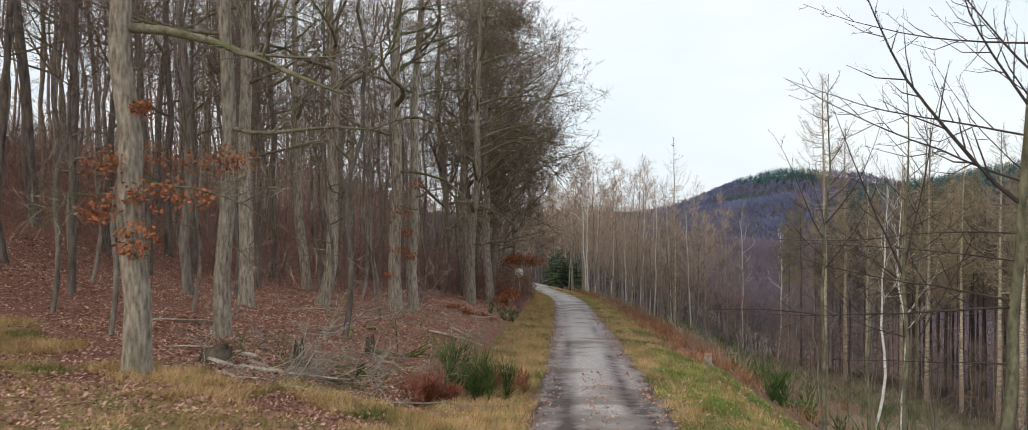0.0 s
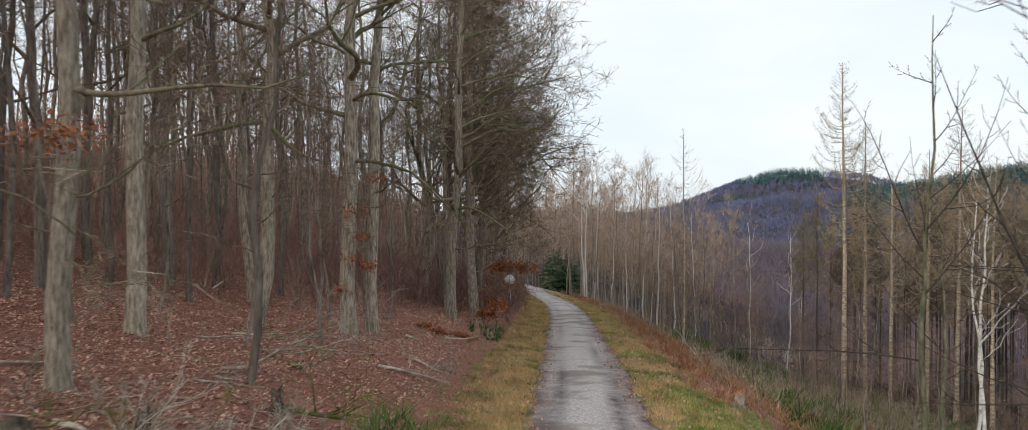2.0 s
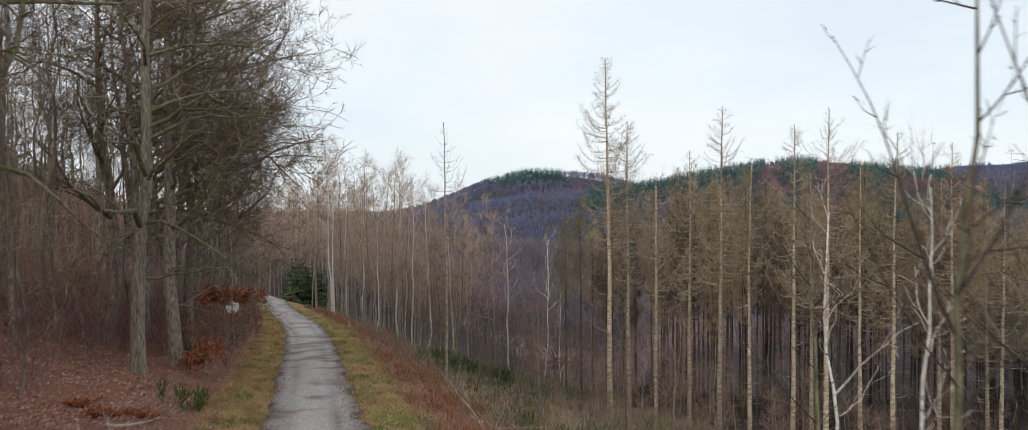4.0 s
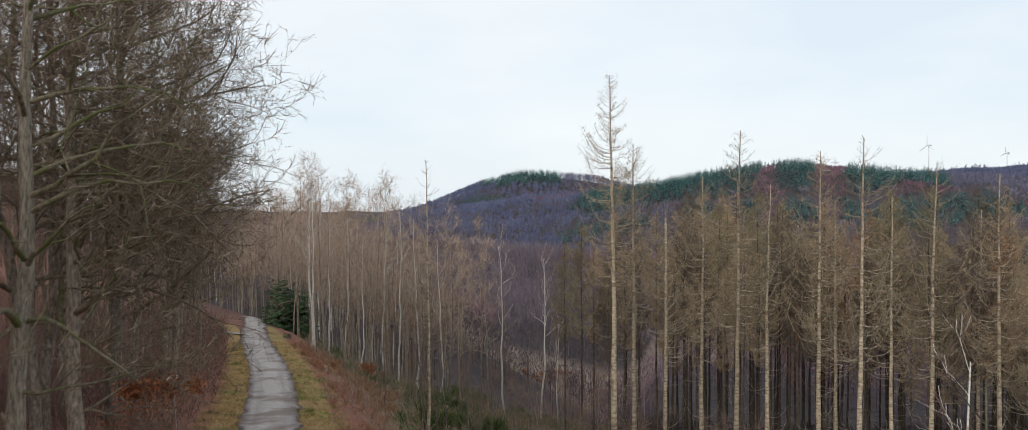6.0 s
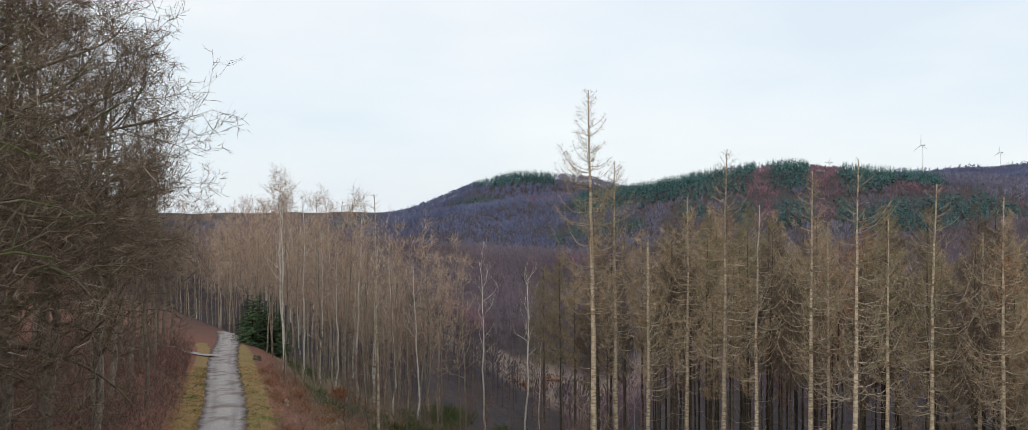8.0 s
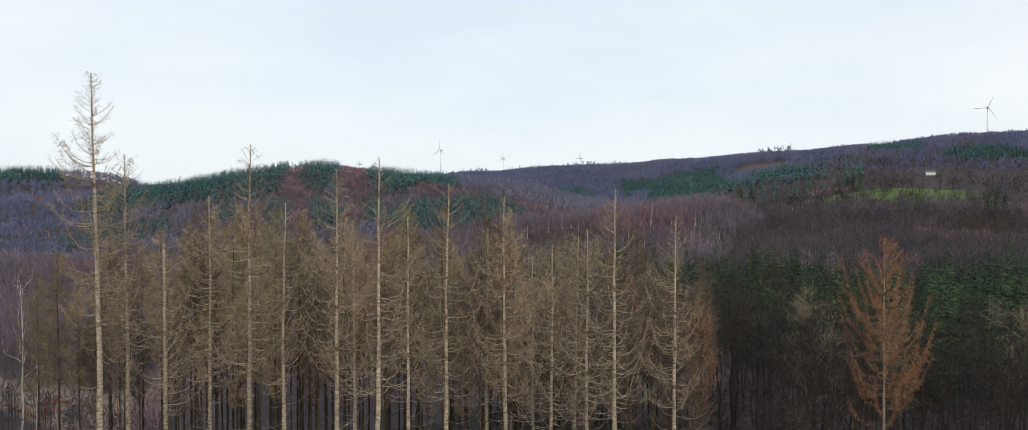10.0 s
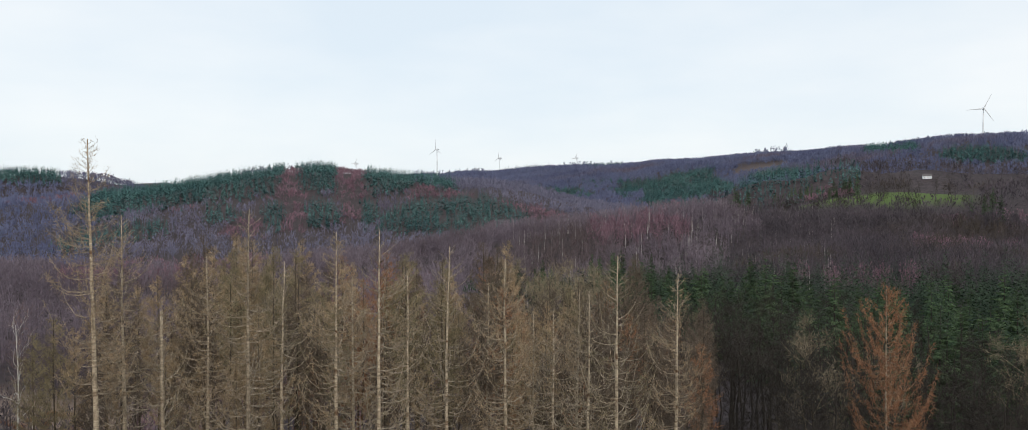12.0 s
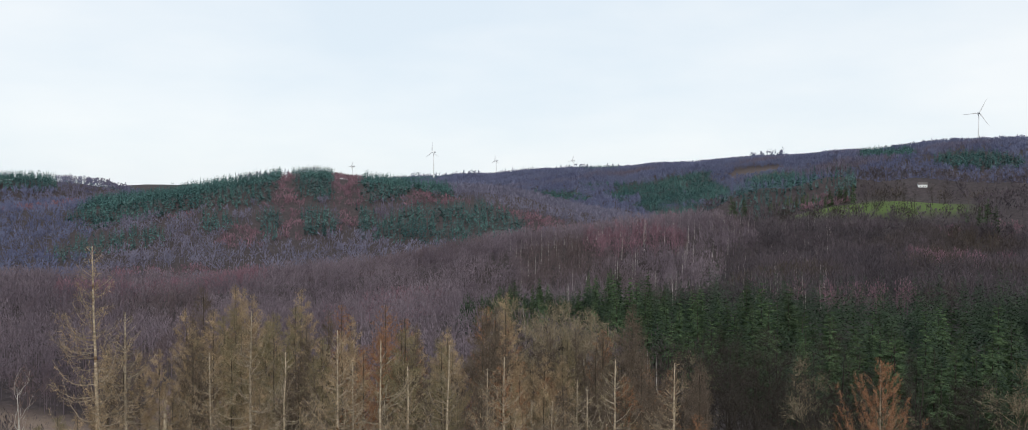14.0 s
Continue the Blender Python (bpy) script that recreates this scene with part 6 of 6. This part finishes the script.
bush("broom_bush", -0.75, 20.6, 1.5, 0.85, 1500, 0.012, GORSE, "upright green broom bush on the verge", seed=2)
bush("broom_bush", -1.2, 23.0, 0.9, 0.5, 500, 0.012, GORSE, "upright green broom bush on the verge", seed=3)
bush("bracken_clump", -1.65, 19.2, 0.95, 1.0, 1700, 0.014, RED_BRACKEN, "rusty dead bracken clump on the verge", seed=4)
bush("bracken_clump", -0.6, 22.0, 0.9, 0.8, 1000, 0.014, RED_BRACKEN, "rusty dead bracken clump on the verge", seed=5)
bush("leaf_heap", -2.2, 42.2, 0.35, 1.3, 1500, 0.04, LEAF_RED, "heap of orange-red dry leaves below the oaks", seed=15)["kind"] = "stuff"
bush("leaf_heap", -1.2, 43.2, 0.25, 0.8, 700, 0.04, LEAF_RED, "heap of orange-red dry leaves below the oaks", seed=16)["kind"] = "stuff"
bush("broom_bush", -0.4, 46.0, 0.9, 0.8, 500, 0.02, GORSE, "low green broom bush near the sign", seed=6)
bush("broom_bush", 9.3, 31.0, 1.4, 1.0, 900, 0.02, GORSE, "green broom bush below the verge", seed=7)
bush("broom_bush", 11.8, 33.5, 1.1, 1.4, 900, 0.02, GORSE, "green broom bush below the verge", seed=8)
bush("bramble_bush", 16.5, 84.0, 2.2, 2.2, 1400, 0.05, GORSE, "dark green bramble thicket on the slope", seed=9)
bush("bramble_bush", 20.5, 90.0, 2.4, 2.6, 1600, 0.05, GORSE, "dark green bramble thicket on the slope", seed=10)
for k, (x, y, h, w) in enumerate([(33.0, 150.0, 4.0, 4.0), (30.0, 141.0, 3.4, 3.6), (36.0, 160.0, 4.0, 4.4), (44.0, 150.0, 4.4, 4.2), (48.0, 158.0, 4.0, 4.4), (40.0, 140.0, 3.2, 3.4), (21.5, 108.0, 2.0, 2.4), (18.0, 101.0, 1.6, 2.0), (27.0, 128.0, 2.6, 3.0)]):
    bush("broom_bush", x, y, h, w, 2200, 0.07, GORSE, "dark green broom thicket at the felled slope", seed=30 + k)
for k, (x, y) in enumerate([(84.0, 272.0), (94.0, 292.0), (104.0, 312.0), (13.5, 104.0), (22.0, 112.0), (20.0, 96.0), (25.0, 103.0)]):
    far_off = y > 200
    bush("bracken_patch", x, y, 1.2 if far_off else 0.8, 6.0 if far_off else 3.4, 2600, 0.14 if far_off else 0.05, BRACKEN, "rust-red dead bracken patch on the felled slope", "bracken", seed=50 + k)
bush("beech_bush", 15.5, 118.0, 2.0, 2.0, 1500, 0.05, LEAF_RED, "rust-red beech bush holding dry leaves", seed=11)
bush("beech_bush", 14.0, 96.0, 0.8, 2.2, 1200, 0.04, BRACKEN, "rust-red bracken patch on the slope", seed=12)
for k, (x, y, sc) in enumerate([(7.0, 150.0, 0.36), (8.0, 153.0, 0.40), (9.4, 152.0, 0.40), (6.4, 155.0, 0.36), (10.5, 150.0, 0.38), (8.6, 149.0, 0.3)]):
    tree("young_spruce", FIRS[k % 5], x, y, k, (sc * 1.7, sc * 1.7, sc), "small dark green spruce at the bend of the track", "tree", "young spruces at the bend", sink=0.2)


# ---- the sign, the turbines, the farmhouse ----
def disc(mesh, c, rad, thick, n=28):
    i = len(mesh.v)
    for dy in (-thick / 2, thick / 2):
        for k in range(n):
            a = 6.2832 * k / n
            mesh.v.append((c[0] + rad * math.cos(a), c[1] + dy, c[2] + rad * math.sin(a)))
    mesh.f += [(i + k, i + (k + 1) % n, i + n + (k + 1) % n, i + n + k) for k in range(n)]
    mesh.f += [tuple(i + k for k in range(n))[::-1], tuple(i + n + k for k in range(n))]


sx, sy = 0.45, 66.3
sg = gz(sx, sy)
sign = new("road_sign")
sign.matrix_basis = pose(sx, sy, sg, 0, -2.5, 0)
m = Mesh()
disc(m, (0, 0.05, 2.35), 0.34, 0.012)
part("disc", m.data("sign_disc", SIGN_BACK, False), sign, "bare grey back of a round sign")
m = Mesh()
m.tube([np.array([0, 0, -0.4]), np.array([0, 0, 1.2]), np.array([0, 0, 2.65])], [0.035, 0.035, 0.035], 10)
part("post", m.data("sign_post", STEEL), sign, "thin galvanised post")
for z in (2.2, 2.5):
    m = Mesh()
    m.tube([np.array([-0.06, 0.02, z]), np.array([0.06, 0.02, z])], [0.022, 0.022], 6)
    part("clamp", m.data("sign_clamp", STEEL), sign)
tagged(sign, "round road sign seen from behind on a grey post", "sign")


def turbine(x, y, base, hub, blade_len, turn, spin, label):
    ob = new("wind_turbine")
    m = Mesh()
    m.tube([np.array([0, 0, -10.0]), np.array([0, 0, hub * 0.5]), np.array([0, 0, hub])], [hub * 0.026, hub * 0.02, hub * 0.014], 12)
    part("tower", m.data("tower", WHITE), ob, "tapered white tower")
    m = Mesh()
    m.tube([np.array([0, -4.0, hub]), np.array([0, 0, hub + 0.3]), np.array([0, 7.0, hub])], [1.5, 2.2, 1.4], 10)
    part("nacelle", m.data("nacelle", WHITE), ob)
    m = Mesh()
    m.tube([np.array([0, -6.5, hub]), np.array([0, -5.2, hub]), np.array([0, -4.0, hub])], [0.5, 1.5, 1.7], 10)
    part("hub", m.data("hub", WHITE), ob)
    for k in range(3):
        a = spin + k * 2.0944
        d = np.array([math.cos(a), 0, math.sin(a)])
        s_ = np.array([-math.sin(a), 0, math.cos(a)])
        c = np.array([0, -5.2, hub])
        m = Mesh()
        for t, w in ((0.02, 0.9), (0.18, 2.0), (0.5, 1.3), (1.0, 0.3)):
            for dy in (-0.35, 0.35):
                m.v.append(tuple(c + d * blade_len * t - s_ * w * 0.4 + np.array([0, dy, 0])))
                m.v.append(tuple(c + d * blade_len * t + s_ * w * 0.6 + np.array([0, dy, 0])))
        for i in range(3):
            b = i * 4
            m.f += [(b, b + 1, b + 5, b + 4), (b + 2, b + 6, b + 7, b + 3), (b, b + 4, b + 6, b + 2), (b + 1, b + 3, b + 7, b + 5)]
        part("blade", m.data("blade", WHITE), ob)
    ob.matrix_basis = pose(x, y, base, 0, 0, turn)
    return tagged(ob, label, "wind turbine", "wind turbines on the ridge")


# x, y, ground, hub height, blade length, turn, spin
turbine(1513, 1744, 59.3, 73.4, 25, -85, 1.57, "white wind turbine on the far ridge")
turbine(1637, 498, 108.3, 52.2, 27, -64, 1.13, "white wind turbine on the far ridge")
turbine(1644, 1649, 67.0, 45.1, 14, -80, 1.57, "white wind turbine on the far ridge")
turbine(1704, 1441, 79.5, 28.6, 12, -80, 1.20, "white wind turbine on the far ridge")
turbine(1268, 1753, 34.3, 55.8, 12, -80, 1.00, "white wind turbine on the far ridge")
house = new("farmhouse")
HX, HY = 786.0, 296.0
hz = gz(HX, HY)
house.matrix_basis = pose(HX, HY, hz - 0.5, 0, 0, -62) @ Matrix.Scale(0.5, 4)


def box(mesh, x0, y0, z0, x1, y1, z1):
    i = len(mesh.v)
    mesh.v += [(x0, y0, z0), (x1, y0, z0), (x1, y1, z0), (x0, y1, z0), (x0, y0, z1), (x1, y0, z1), (x1, y1, z1), (x0, y1, z1)]
    mesh.f += [(i, i + 3, i + 2, i + 1), (i + 4, i + 5, i + 6, i + 7), (i, i + 1, i + 5, i + 4), (i + 1, i + 2, i + 6, i + 5), (i + 2, i + 3, i + 7, i + 6), (i + 3, i, i + 4, i + 7)]


m = Mesh()
box(m, -7, -4, 0, 7, 4, 5.2)
i = len(m.v)
m.v += [(-7, -4, 5.2), (-7, 4, 5.2), (-7, 0, 8.6), (7, -4, 5.2), (7, 4, 5.2), (7, 0, 8.6)]
m.f += [(i, i + 2, i + 1), (i + 3, i + 4, i + 5)]
part("wall", m.data("house_wall", WHITE, False), house, "white rendered walls")
for sgn in (-1, 1):
    m = Mesh()
    m.v = [(-7.5, sgn * 4.6, 4.7), (7.5, sgn * 4.6, 4.7), (7.5, 0, 8.65), (-7.5, 0, 8.65), (-7.5, sgn * 4.6, 4.95), (7.5, sgn * 4.6, 4.95), (7.5, 0, 8.9), (-7.5, 0, 8.9)]
    m.f = [(0, 1, 2, 3), (7, 6, 5, 4), (0, 4, 5, 1), (1, 5, 6, 2), (2, 6, 7, 3), (3, 7, 4, 0)]
    part("roof", m.data("house_roof", ROOF, False), house, "grey pitched roof")
for wx in (-4.5, 0.5, 3.5):
    for wz in (1.2,):
        m = Mesh()
        box(m, wx, -4.06, wz, wx + 1.1, -3.98, wz + 1.3)
        part("window", m.data("house_window", ROOF, False), house, "dark window")
tagged(house, "white farmhouse with grey roof above a green meadow", "house")
MIXED_ROW = [(648, 318), (655, 300), (662, 284), (668, 268), (674, 252), (660, 292), (671, 276), (706, 282), (708, 262), (712, 255), (652, 308), (690, 300), (715, 300), (666, 260), (645, 306), (657, 276)]
for k, (x, y) in enumerate(MIXED_ROW):
    tree("hedge_tree", MIXED[k % 4], x, y, k, 0.7 + 0.05 * (k % 5), "bare tree along the meadow edge", "tree", "trees around the meadow")
